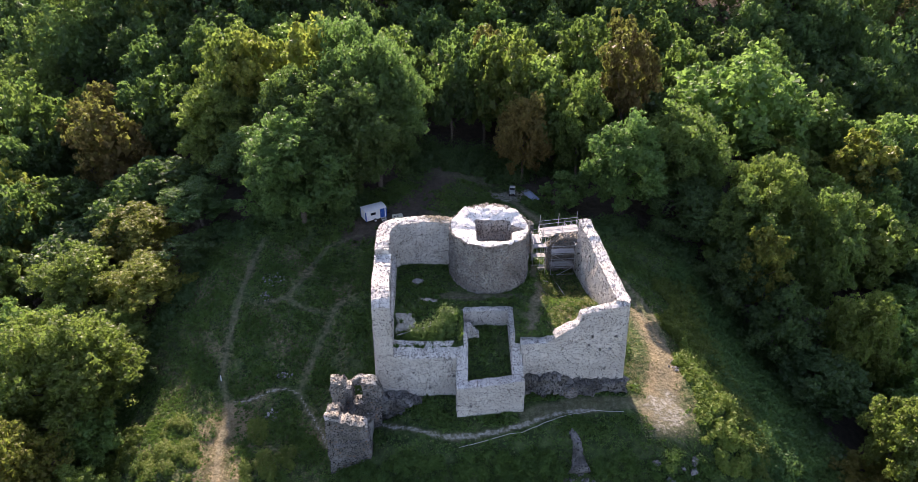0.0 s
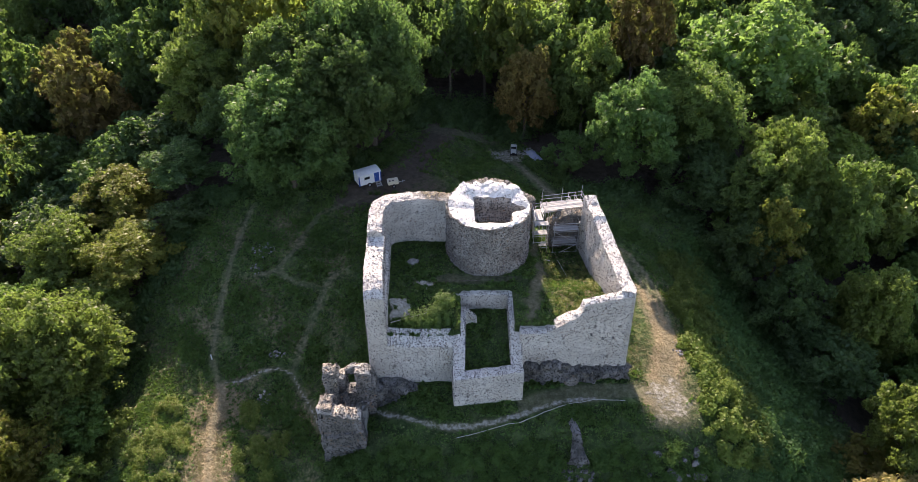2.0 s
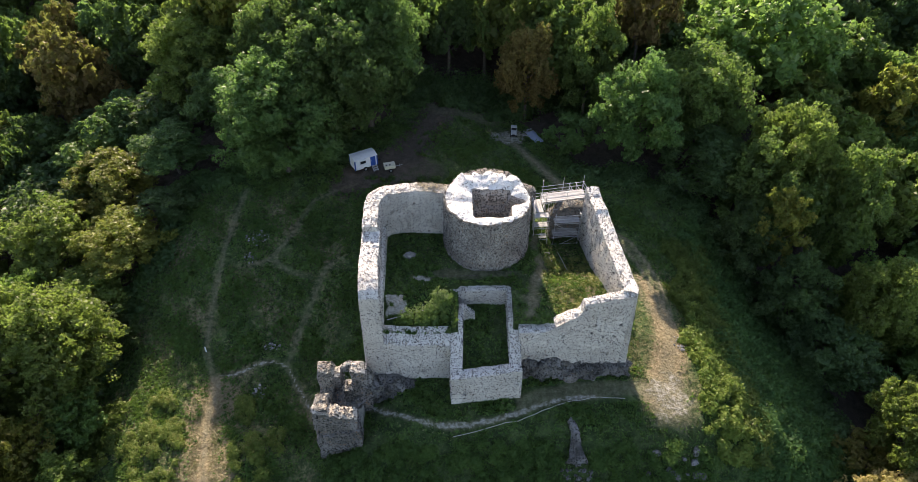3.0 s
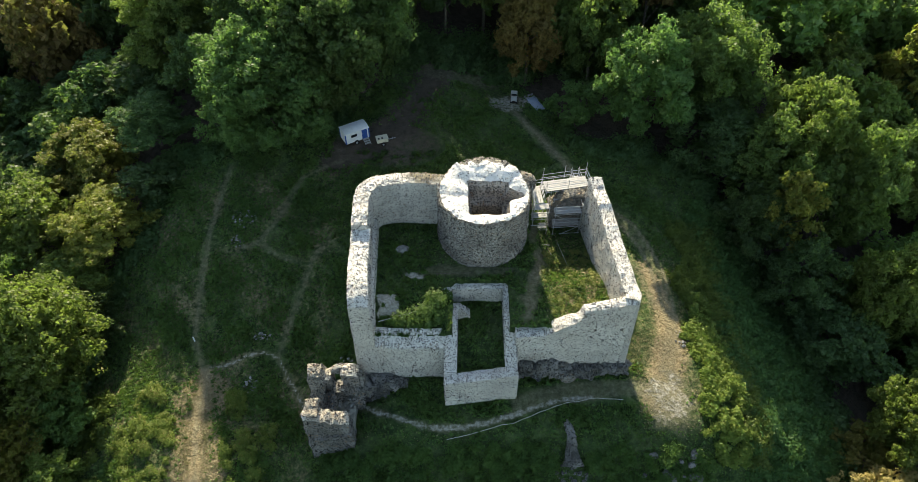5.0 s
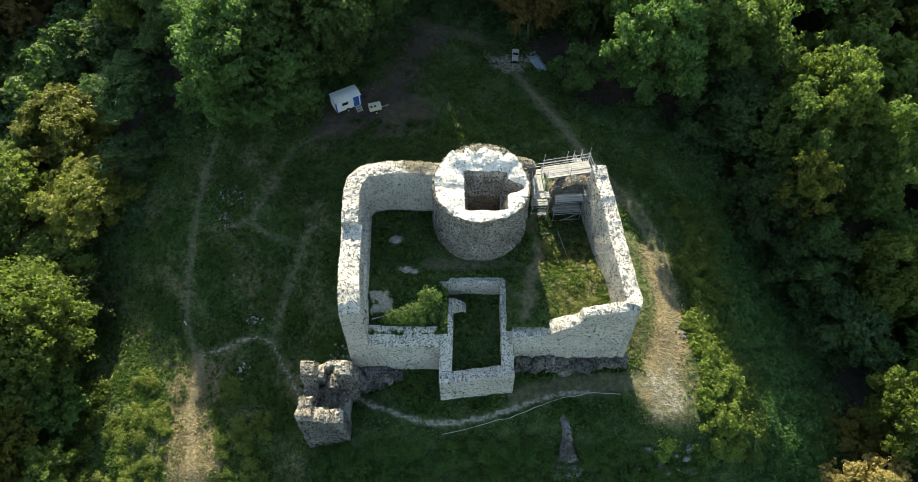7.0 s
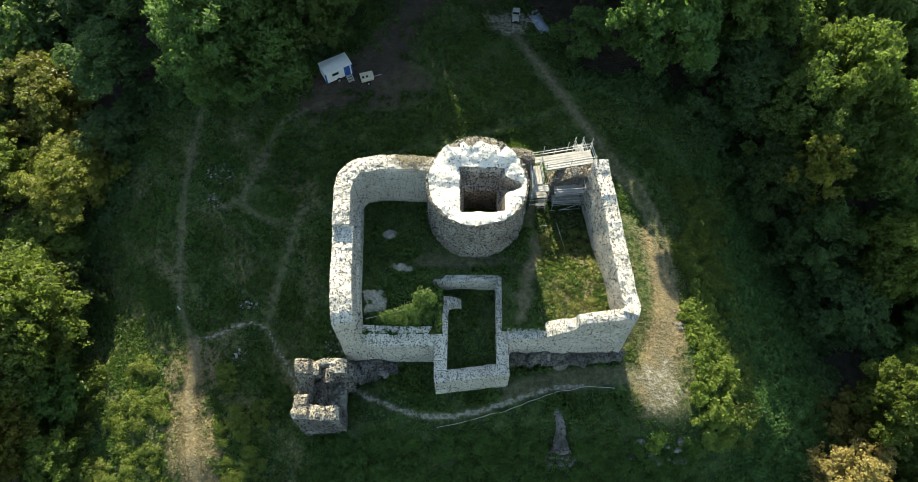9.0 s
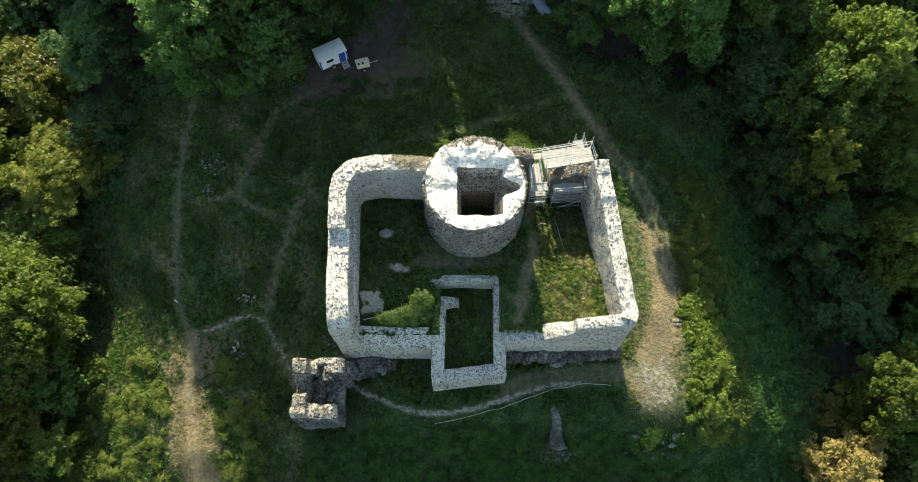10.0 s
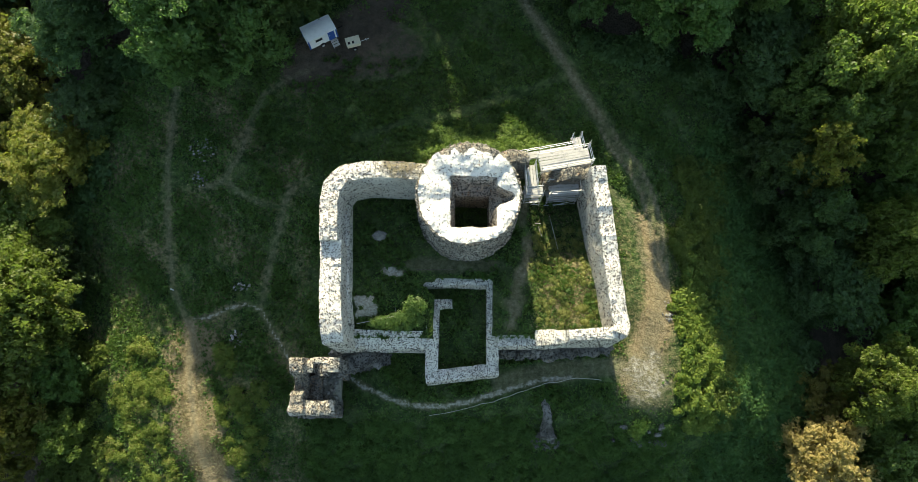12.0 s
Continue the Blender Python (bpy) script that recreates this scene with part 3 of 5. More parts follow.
standing_wall("wall_west", "thick white flint rubble wall with a ragged head", mat_wall, 1,
              [(-7.5, 48.9), (-7.9, 53.0), (-8.1, 57.4)], 1.75, [(0, 3.9), (0.1, 4.5), (1, 4.55)], [(0, -9.5), (1, -12.3)], batter=0.25)
standing_wall("wall_west_ledge", "smooth pale ledge along the inner face of the wall", mat_wall, 12,
              [(-7.05, 50.5), (-7.3, 56.5), (-7.55, 61.6)], 0.75, [(0, 0.9), (0.3, 1.4), (1, 1.5)], [(0, -2.5), (1, -2.0)], ragged=0.1, loose=0.0)
standing_wall("wall_north_west", "rounded white flint corner wall of the ruin", mat_wall, 2,
              [(-8.15, 57.2), (-8.3, 60.5), (-8.15, 61.8), (-7.3, 62.95), (-5.6, 63.38), (-4.4, 63.38)], 1.5,
              [(0, 5.2), (0.4, 5.35), (1, 5.3)], [(0, -12.3), (0.4, -9.5), (1, -7.5)], batter=0.2)
standing_wall("wall_north", "white flint wall with a brown lichen-grown head beside the tower", mat_wall, 13,
              [(-4.5, 63.38), (-2.5, 63.35), (-0.2, 63.25)], 1.5, [(0, 5.3), (0.3, 5.5), (0.7, 5.3), (1, 5.2)], [(0, -7.5), (1, -6)], batter=0.2, loose=4.0, ragged=0.4)
standing_wall("wall_south_west", "low pale rubble wall above the slope", mat_wall, 3,
              [(0.3, 49.8), (-3.5, 49.78), (-7.0, 49.85)], 1.55, [(0, -2.1), (0.8, -2.1), (1, -2.0)], [(0, -7.9), (1, -9.4)], batter=0.0, holes=8, ragged=0.1, amount=0.06, tilt=-1.0)
standing_wall("wall_south_east", "stepped pale rubble wall with putlog holes", mat_wall, 4,
              [(16.3, 50.2), (12.0, 49.97), (6.2, 50.0)], [(0, 1.0), (0.4, 0.9), (0.55, 1.3), (1, 1.5)],
              [(0, 3.5), (0.35, 2.8), (0.43, 2.55), (0.46, 1.3), (0.55, 0.8), (0.66, -0.2), (0.75, -0.9), (1, -1.1)], [(0, -8.2), (1, -8.0)], holes=16, rows=30, ragged=0.2)
standing_wall("wall_east", "tall pale rubble wall with rows of beam holes", mat_wall, 5,
              [(14.45, 64.2), (15.2, 58.5), (15.95, 52.0), (16.2, 50.7), (15.95, 50.1)], 1.3, [(0, 4.7), (0.3, 4.3), (1, 3.6)], [(0, -8.5), (1, -8.3)], batter=0.7, holes=60, rows=34, step=0.36, beams=(-0.3, 1.4, 2.9))
standing_wall("wall_chamber_south", "low flint wall closing a small chamber", mat_wall, 6,
              [(6.5, 47.45), (-0.25, 46.6)], 1.1, [(0, -3.7), (1, -4.0)], [(0, -8.6), (1, -8.9)], ragged=0.12, batter=0.2, holes=10)
standing_wall("wall_chamber_west", "low flint side wall of the chamber", mat_wall, 7,
              [(0.28, 46.75), (0.35, 50.0), (0.4, 53.4)], 1.15, [(0, -4.0), (0.35, -2.3), (0.6, -1.2), (1, -1.7)], [(0, -8.7), (1, -6)], ragged=0.15)
standing_wall("wall_chamber_east", "low flint side wall of the chamber", mat_wall, 8,
              [(5.8, 55.4), (5.85, 51.0), (5.95, 47.5)], 1.1, [(0, -1.0), (0.55, -1.2), (1, -3.8)], [(0, -6), (1, -8.6)], ragged=0.12)
standing_wall("wall_chamber_north", "low flint cross wall in the courtyard", mat_wall, 9,
              [(6.2, 55.1), (2.0, 55.2), (-1.2, 55.0)], 0.95, [(0, -0.95), (0.7, -1.0), (1, -1.25)], [(0, -5), (1, -4)], ragged=0.12)
standing_wall("wall_chamber_stub", "short broken flint stub at the chamber corner", mat_wall, 14,
              [(2.1, 53.2), (0.5, 53.05)], 0.8, [(0, -2.9), (0.3, -2.3), (0.6, -1.7), (1, -1.6)], [(0, -6), (1, -6)], ragged=0.4, amount=0.14)
standing_wall("wall_north_east", "broken rubble stub between tower and east wall", mat_ruin, 10,
              [(14.2, 64.75), (10.3, 64.35)], 1.5, [(0, 2.5), (0.5, 2.3), (0.8, 2.1), (1, 1.2)], [(0, -6), (1, -6)], ragged=0.6, amount=0.24, cap=mat_cap_brown)
standing_wall("wall_tower_stub", "broken rubble stub on the tower flank", mat_ruin, 11,
              [(8.6, 65.3), (7.4, 65.3), (5.6, 64.6)], 1.15, [(0, 3.5), (0.25, 4.0), (0.6, 4.3), (1, 5.2)], [(0, -5), (1, -5)], ragged=0.5, amount=0.2, cap=mat_cap_brown)


def box_way(a, west, east, south, north):
    """How far it is from the tower's middle to the side of a square shaft, at an angle."""
    c, q = math.cos(a), math.sin(a)
    return min((east if c > 0 else west) / max(abs(c), 1e-4), (north if q > 0 else south) / max(abs(q), 1e-4))


def tower():
    cx, cy, n, rng = 3.35, 61.25, 220, random.Random(20)
    rows_out, verts, marks, faces = 40, [], [], []
    for i in range(n):
        a = 2 * math.pi * i / n
        c, s = math.cos(a), math.sin(a)
        zt = 5.7 + 0.45 * max(0, s) ** 2 + 0.3 * noise.noise(Vector((c * 2, s * 2, 1)))
        near_east = math.exp(-((math.remainder(a + 0.02, 2 * math.pi)) / 0.22) ** 2)
        rim = box_way(a, 1.45, 2.3, 2.7, 1.5) * (1 + 0.06 * noise.noise(Vector((c * 2, s * 2, 8)))) + 1.5 * near_east
        rim = min(rim, 3.75)
        shaft = min(box_way(a, 1.15, 1.85, 2.5, 0.55), rim - 0.12)
        zt -= 0.35 * near_east
        edge = 4.36 + 0.12 * noise.noise(Vector((c * 9, s * 9, 2)))
        col = []
        for k in range(rows_out + 1):
            v = k / rows_out
            col.append((4.62 + (edge - 4.62) * v, -6.5 + (zt - 0.1 + 6.5) * v, 0))
        edge_z = 0.26 * noise.noise(Vector((c * 9, s * 9, 4)))
        for k in range(1, 23):
            v = k / 22
            r = edge + (rim + 0.12 - edge) * v
            kind = 3 if v < 0.06 or s > 0.8 and v < 0.26 + 0.35 * noise.noise(Vector((c * 4, s * 4, 6))) else 1
            lumps = 0.12 * noise.noise(Vector((r * c * 0.9, r * s * 0.9, 2))) + 0.06 * noise.noise(Vector((r * c * 2.3, r * s * 2.3, 5))) + 0.035 * noise.noise(Vector((r * c * 5.5, r * s * 5.5, 7)))
            col.append((r, zt + edge_z * max(0, 1 - 3 * v) + 0.12 * math.sin(math.pi * min(1, v * 1.1)) - 0.45 * v * v * (0.5 + max(0, s)) + lumps, kind))
        for k, (share, z) in enumerate(((0.96, 4.85), (0.86, 4.3), (0.72, 3.7), (0.30, 3.4), (0.0, 3.2), (0.0, 2.4), (0.0, 1.2), (0.0, 0.0), (0.0, -1.5), (0.0, -3.0))):
            col.append((shaft + (rim - shaft) * share, z, 2))
        ring = len(col)
        for r, z, kind in col:
            q = Vector((cx + r * c, cy + r * s, z))
            lump = 0.10 * noise.noise(q * 3.6) + 0.08 * noise.noise(q * 6.5) if kind in (0, 3) else 0.04 * noise.noise(q * 5)
            verts.append(q + rough(q, 0.11 if kind != 2 else 0.08) + Vector((c, s, 0.4)) * lump)
        marks += [kind for _, _, kind in col][1:]
    for i in range(n):
        j = (i + 1) % n
        for k in range(ring - 1):
            faces.append((i * ring + k, j * ring + k, j * ring + k + 1, i * ring + k + 1))
    faces.append(tuple(i * ring + ring - 1 for i in range(n)))
    mesh = mesh_from("tower_shell", verts, faces)
    thing = empty("round_tower", pose(0, 0, 0), "squat round keep of grey flint rubble with a square shaft", "tower")
    link_part("shell", mesh, [mat_tower, mat_crown, mat_shaft, mat_cap_brown], thing)
    mesh.polygons.foreach_set("material_index", marks + [2])
    face_marks = [marks[(f[0] // ring) * (ring - 1) + min(f[0] % ring, ring - 2)] for f in faces[:-1]]
    nodules(thing, verts, faces[:-1], face_marks, {0: 15.0, 1: 1.6, 2: 6.0, 3: 10.0}, mat_nodule, 61, 0.04, 0.11)
    nodules(thing, verts, faces[:-1], face_marks, {1: 3.0, 3: 3.0}, mat_lime, 62, 0.04, 0.12)
    spots = []
    for _ in range(640):
        a = rng.uniform(0, 6.283)
        r = 4.44 - abs(rng.gauss(0, 0.10)) - (rng.random() * 1.0 if 0.9 < a < 2.6 and rng.random() < 0.45 else 0)
        spots.append((cx + r * math.cos(a), cy + r * math.sin(a), 5.62 + 0.45 * max(0, math.sin(a)) ** 2 + rng.uniform(-0.25, 0.12)))
    stones("coping_rubble", spots, mat_flint, thing, "loose brown flints round the tower head", 21, 0.04, 0.13)


mat_shaft = rubble_masonry("shaft_masonry", (0.50, 0.47, 0.42), FLINT, 0.6, (0.24, 0.20, 0.16), 0.6)
mat_flint = loose_stone("brown_flint", (0.56, 0.52, 0.45), (0.16, 0.14, 0.115))
tower()


# ---- leaves and trees ----
def leaf_quads(at, out, size, rng, spread=0.9):
    """One leaf spray, a pointed blade of three corners, at each point, turned roughly the way out."""
    n = len(at)
    d = out + rng.normal(0, spread, (n, 3))
    d /= np.linalg.norm(d, axis=1, keepdims=True) + 1e-9
    u = np.cross(d, rng.normal(0, 1, (n, 3)))
    u /= np.linalg.norm(u, axis=1, keepdims=True) + 1e-9
    w = np.cross(d, u)
    s = (size * rng.uniform(0.6, 1.3, n))[:, None]
    v = np.stack([at - u * s * 0.42 - w * s * 0.45, at - u * s * 0.42 + w * s * 0.45, at + u * s * 0.65 + d * s * 0.12], 1)
    return v.reshape(-1, 3)


def lump_shape():
    bm = bmesh.new()
    bmesh.ops.create_icosphere(bm, subdivisions=1, radius=1.0)
    v = np.array([p.co[:] for p in bm.verts])
    f = np.array([[p.index for p in t.verts] for t in bm.faces])
    bm.free()
    return v, f


LUMP = lump_shape()


def crown_mesh(name, seed, radius, tall, lobes, leaves, size, core=0.72, spray=24):
    """A crown about its foot: boughs that carry many small leaf sprays round dark hearts, with an uneven outline and gaps."""
    rng = np.random.default_rng(seed)
    verts, tris, count = [], [], 0
    lean = rng.normal(0, 0.10 * radius, 2)
    for i in range(lobes):
        a = 2.399963 * i + rng.uniform(-0.5, 0.5)
        h = 1 - 1.78 * (i + 0.5) / lobes
        ring = math.sqrt(max(0.0, 1 - h * h)) * rng.uniform(0.45, 1.08)
        c = np.array([ring * math.cos(a) * radius + lean[0] * h, ring * math.sin(a) * radius + lean[1] * h, tall * (0.5 + 0.42 * h * rng.uniform(0.72, 1.15))])
        r = radius * rng.uniform(0.15, 0.33) * (1.0 if h > -0.2 else 0.8)
        n = max(3, leaves // spray)
        d = rng.normal(0, 1, (n, 3)) + 0.55 * (c - np.array([0, 0, 0.45 * tall])) / radius
        d /= np.linalg.norm(d, axis=1, keepdims=True)
        hub = c + d * (r * rng.uniform(0.62, 1.16, n))[:, None] * np.array([1, 1, 0.85])
        own = r * rng.uniform(0.20, 0.44, n)
        e = rng.normal(0, 1, (n, spray, 3)) + 0.7 * d[:, None]
        e[..., 2] += 0.35
        e /= np.linalg.norm(e, axis=2, keepdims=True)
        at = hub[:, None] + e * (own[:, None] * rng.uniform(0.5, 1.1, (n, spray)))[..., None] * np.array([1, 1, 0.72])
        v = leaf_quads(at.reshape(-1, 3), e.reshape(-1, 3), size, rng, 0.7)
        verts.append(v)
        tris.append(np.arange(len(v)).reshape(-1, 3) + count)
        count += len(v)
        m = max(4, leaves // 4)
        e = rng.normal(0, 1, (m, 3))
        e *= (r * core * rng.random(m) ** 0.4 / np.linalg.norm(e, axis=1))[:, None]
        v = leaf_quads(c + e, e / r, size * 1.8, rng)
        verts.append(v)
        tris.append(np.arange(len(v)).reshape(-1, 3) + count)
        count += len(v)
    e = rng.normal(0, 1, (lobes * 8, 3))
    e *= (0.66 * rng.random(len(e)) ** 0.4 / np.linalg.norm(e, axis=1))[:, None]
    v = leaf_quads(np.array([0, 0, tall * 0.45]) + e * np.array([radius, radius, tall * 0.5]), e, size * 2.6, rng)
    verts.append(v)
    tris.append(np.arange(len(v)).reshape(-1, 3) + count)
    return triangle_mesh(name, np.concatenate(verts), np.concatenate(tris))


def trunk_mesh(name, seed, high, thick):
    """A tapered trunk with limbs that fork into the crown, its foot at nought."""
    rng = random.Random(seed)
    bm = bmesh.new()

    def limb(a, b, r1, r2):
        m = Matrix.Translation((a + b) / 2) @ (b - a).to_track_quat("Z", "Y").to_matrix().to_4x4()
        bmesh.ops.create_cone(bm, segments=6, radius1=r1, radius2=r2, depth=(b - a).length, matrix=m, cap_ends=True)
    foot = Vector((0, 0, -0.6))
    knee = Vector((rng.uniform(-.3, .3), rng.uniform(-.3, .3), high * 0.45))
    head = knee + Vector((rng.uniform(-.5, .5), rng.uniform(-.5, .5), high * 0.45))
    limb(foot, knee, thick, thick * 0.7), limb(knee, head, thick * 0.7, thick * 0.3)
    for i in range(6):
        a = i * 1.05 + rng.uniform(-.3, .3)
        p = knee.lerp(head, i / 6)
        q = p + Vector((math.cos(a), math.sin(a), 0.9)) * high * rng.uniform(0.16, 0.26)
        limb(p, q, thick * 0.38, thick * 0.16)
        limb(q, q + Vector((math.cos(a + .6), math.sin(a + .6), 0.7)) * high * 0.12, thick * 0.16, thick * 0.06)
    mesh = bpy.data.meshes.new(name)
    bm.to_mesh(mesh)
    bm.free()
    mesh.materials.append(mat_bark)
    return mesh


CROWNS, TRUNKS, tree_rng = {}, [trunk_mesh("trunk", 300 + i, 10.0, 0.32) for i in range(4)], random.Random(77)
for kind, (radius, tall, lobes, leaves, size) in {"small": (3.2, 8.0, 36, 300, 0.21), "middle": (4.8, 11.0, 58, 400, 0.23), "large": (7.2, 15.0, 100, 400, 0.27),
                                                  "small_back": (3.2, 8.0, 28, 120, 0.33), "middle_back": (4.8, 11.0, 44, 140, 0.38), "large_back": (7.2, 15.0, 72, 170, 0.44)}.items():
    for i in range(3):
        shape = crown_mesh("crown", 400 + 17 * i + len(kind), radius, tall, lobes, leaves, size, 0.72, 22 if "back" in kind else 26)
        shape.materials.append(mat_leaf["green"])
        CROWNS[kind, i] = (shape, radius, tall)
TONE_WORDS = {"green": "broadleaf tree in full mid-green leaf", "deep": "dark green broadleaf tree with a dense crown", "bright": "broadleaf tree in bright yellow-green leaf",
              "cool": "tall broadleaf tree in cool mid-green leaf", "yellow": "broadleaf tree turning yellow in early autumn", "rust": "broadleaf tree turned rusty brown in autumn", "gold": "broadleaf tree turned pale gold in autumn"}


def tree(x, y, top, radius, tone, back=""):
    """A tree whose crown reaches up to the height top and about radius wide."""
    kind = ("small" if radius < 4.0 else "middle" if radius < 6.2 else "large") + back
    mesh, r0, tall0 = CROWNS[kind, tree_rng.randrange(3)]
    z = level(x, y)
    sxy = radius / r0
    high = max(4.0, top - z)
    crown_tall = min(high * 0.97, tall0 * sxy * 1.5)
    thing = empty("tree", pose(x, y, z), TONE_WORDS[tone] + (" on the slope" if top < 0 else " by the clearing"), "tree", "trees of the wood")
    t = new("trunk", TRUNKS[tree_rng.randrange(4)])
    t.parent, t.scale = thing, (radius / 5, radius / 5, (high - crown_tall * 0.45) / 10)
    c = new("crown", mesh)
    c.material_slots[0].link = "OBJECT"
    c.material_slots[0].material = mat_leaf[tone]
    c.parent, c.location, c.rotation_euler = thing, (0, 0, high - crown_tall * 0.97), (0, 0, tree_rng.uniform(0, 6.28))
    c.scale = (sxy * tree_rng.uniform(0.92, 1.08), sxy * tree_rng.uniform(0.92, 1.08), crown_tall / tall0)
    return thing


NEAR = [  # x, y, height of the top, crown radius, tone
    (-22.5, 80.8, 10.5, 7.2, "cool"), (-17.4, 85.8, 13.5, 7.6, "cool"), (-12.5, 92, 17.5, 7.2, "cool"), (-23.0, 92, 13.5, 6.2, "deep"), (-38, 96, 9.0, 6.0, "bright"),
    (-36, 105, 16, 6.5, "bright"), (-24, 100, 18.0, 6.0, "yellow"), (-16.5, 98, 19.0, 7.0, "cool"), (-59, 101, 4.5, 5.5, "rust"), (8.0, 105.5, 14.5, 5.2, "bright"), (26.5, 100, 17.0, 4.5, "rust"),
    (10.5, 97, 7.6, 4.0, "rust"), (16.5, 87, -0.5, 3.6, "cool"), (24.5, 85, 8.5, 6.0, "cool"), (33.5, 89, 8.5, 6.5, "green"), (45, 102, 12.0, 9.5, "green"),
    (43.5, 80, 4.5, 5.5, "bright"), (40, 69.5, 0.0, 3.2, "yellow"), (36.5, 70, -3.5, 4.0, "deep"), (41, 64.5, -6.5, 4.5, "deep"), (49, 75, 1.0, 5.5, "green"), (45, 58.5, -11.5, 5.2, "deep"), (51, 62.5, -5.5, 4.6, "bright"),
    (48.3, 47.0, -7.5, 4.6, "bright"), (44.5, 45.5, -16, 3.4, "yellow"), (-43.5, 52.5, -1.5, 6.8, "bright"), (-41, 69, -4.5, 5.0, "yellow"), (-44.5, 62, -8, 5.0, "bright"),
    (-50, 44, -5, 6.0, "bright"), (-44, 40.5, -5.0, 4.6, "yellow"), (-38.8, 47.0, -9.0, 2.9, "green"), (-37.6, 40.5, -9.5, 2.7, "bright"), (-39.5, 57.5, -8.5, 3.0, "deep"), (33, 80, 0.5, 5.0, "deep"), (38.5, 76, 2.0, 5.0, "green"), (19.5, 97, 9.5, 4.6, "green"),
    (-1.3, 106, 13, 4.6, "deep"), (4.5, 109, 13, 5.0, "green"), (-8.5, 104, 12.5, 5.0, "deep"), (22, 116, 15.5, 5.0, "green"), (30, 117, 15.0, 4.8, "rust"), (40.5, 117, 10.5, 5.5, "green"), (53, 117, 10.0, 6.5, "green"), (64, 107, 3.0, 5.5, "green"), (-33, 102, 15.8, 4.8, "yellow"), (-46.5, 119, 13.5, 4.6, "deep"), (-60, 124, 10.0, 5.0, "deep"), (43, 39, -13, 4.6, "gold"), (52, 40, -12, 5.5, "green"), (-31.5, 88.5, 5.0, 5.0, "deep"), (-37.5, 81.5, 0.5, 4.6, "deep"), (-36.5, 74.5, -3.5, 3.4, "deep"), (-35.5, 96, 7.5, 4.6, "green"), (-46, 79.5, -3.0, 5.2, "yellow"), (-50, 70, -4, 5.5, "bright"), (-51, 58, -5, 5.5, "green"),
]
planted = [(x, y, r) for x, y, _, r, _ in NEAR]
for row in NEAR:
    tree(*row, "" if row[1] < 100 else "_back")


def wood_spots(step, x0, x1, y0, y1, seed):
    """A jittered grid of trees outside the clearing."""
    rng = random.Random(seed)
    for i in range(int((x1 - x0) / step)):
        for j in range(int((y1 - y0) / step)):
            x, y = x0 + (i + 0.5 + rng.uniform(-0.38, 0.38)) * step, y0 + (j + 0.5 + rng.uniform(-0.38, 0.38)) * step
            tone = rng.choices(("green", "deep", "bright", "yellow", "rust"), (50, 22, 17, 7, 4))[0]
            if x > 18 and y < 110:
                tone = rng.choices(("green", "deep", "bright", "yellow", "rust"), (48, 10, 32, 7, 3))[0]
            if y > 125 or abs(x) > 78 or x < -40 and y > 76:
                tone = rng.choices(("green", "deep", "bright", "yellow", "rust"), (30, 62, 4, 2, 2))[0]
            yield x, y, rng.uniform(11, 17) + 2.5 * (y > 100), step * rng.uniform(0.58, 0.92), tone


far = []
near_count = 0
for x, y, high, r, tone in wood_spots(7.5, -75, 78, 33, 140, 5):
    if inside(x, y, CLEARING) or any(math.hypot(x - a, y - b) < 0.62 * (r + c) for a, b, c in planted):
        continue
    d = min(near_line(x, y, CLEARING + CLEARING[:1]).min(), 99)
    if math.hypot(x - 43, y - 44) < 8 or 9 < x < 21 and y < 100 or -35.5 < x < -29 and y < 104:
        continue
    if near_count < 250:
        near_count += 1
        tree(x, y, level(x, y) + high * (0.75 if d < 5 else 0.6 if -60 < x < -38 and 72 < y < 104 else 1.0), r, tone, "" if d < 6 and y < 90 else "_back")
    else:
        far.append((x, y, high, r, tone))
for x, y, high, r, tone in wood_spots(8.0, -216, 216, -60, 204, 6):
    if not (-75 < x < 78 and 33 < y < 140) and 0 < y and abs(x) < 0.78 * y + 24 and not (abs(x) < 60 and y < 33):
        far.append((x, y, high, r, tone))
for x, y, high, r, tone in wood_spots(10.5, -84, 84, -60, 24, 7):
    if y < 21:
        far.append((x, y, high, r, tone))


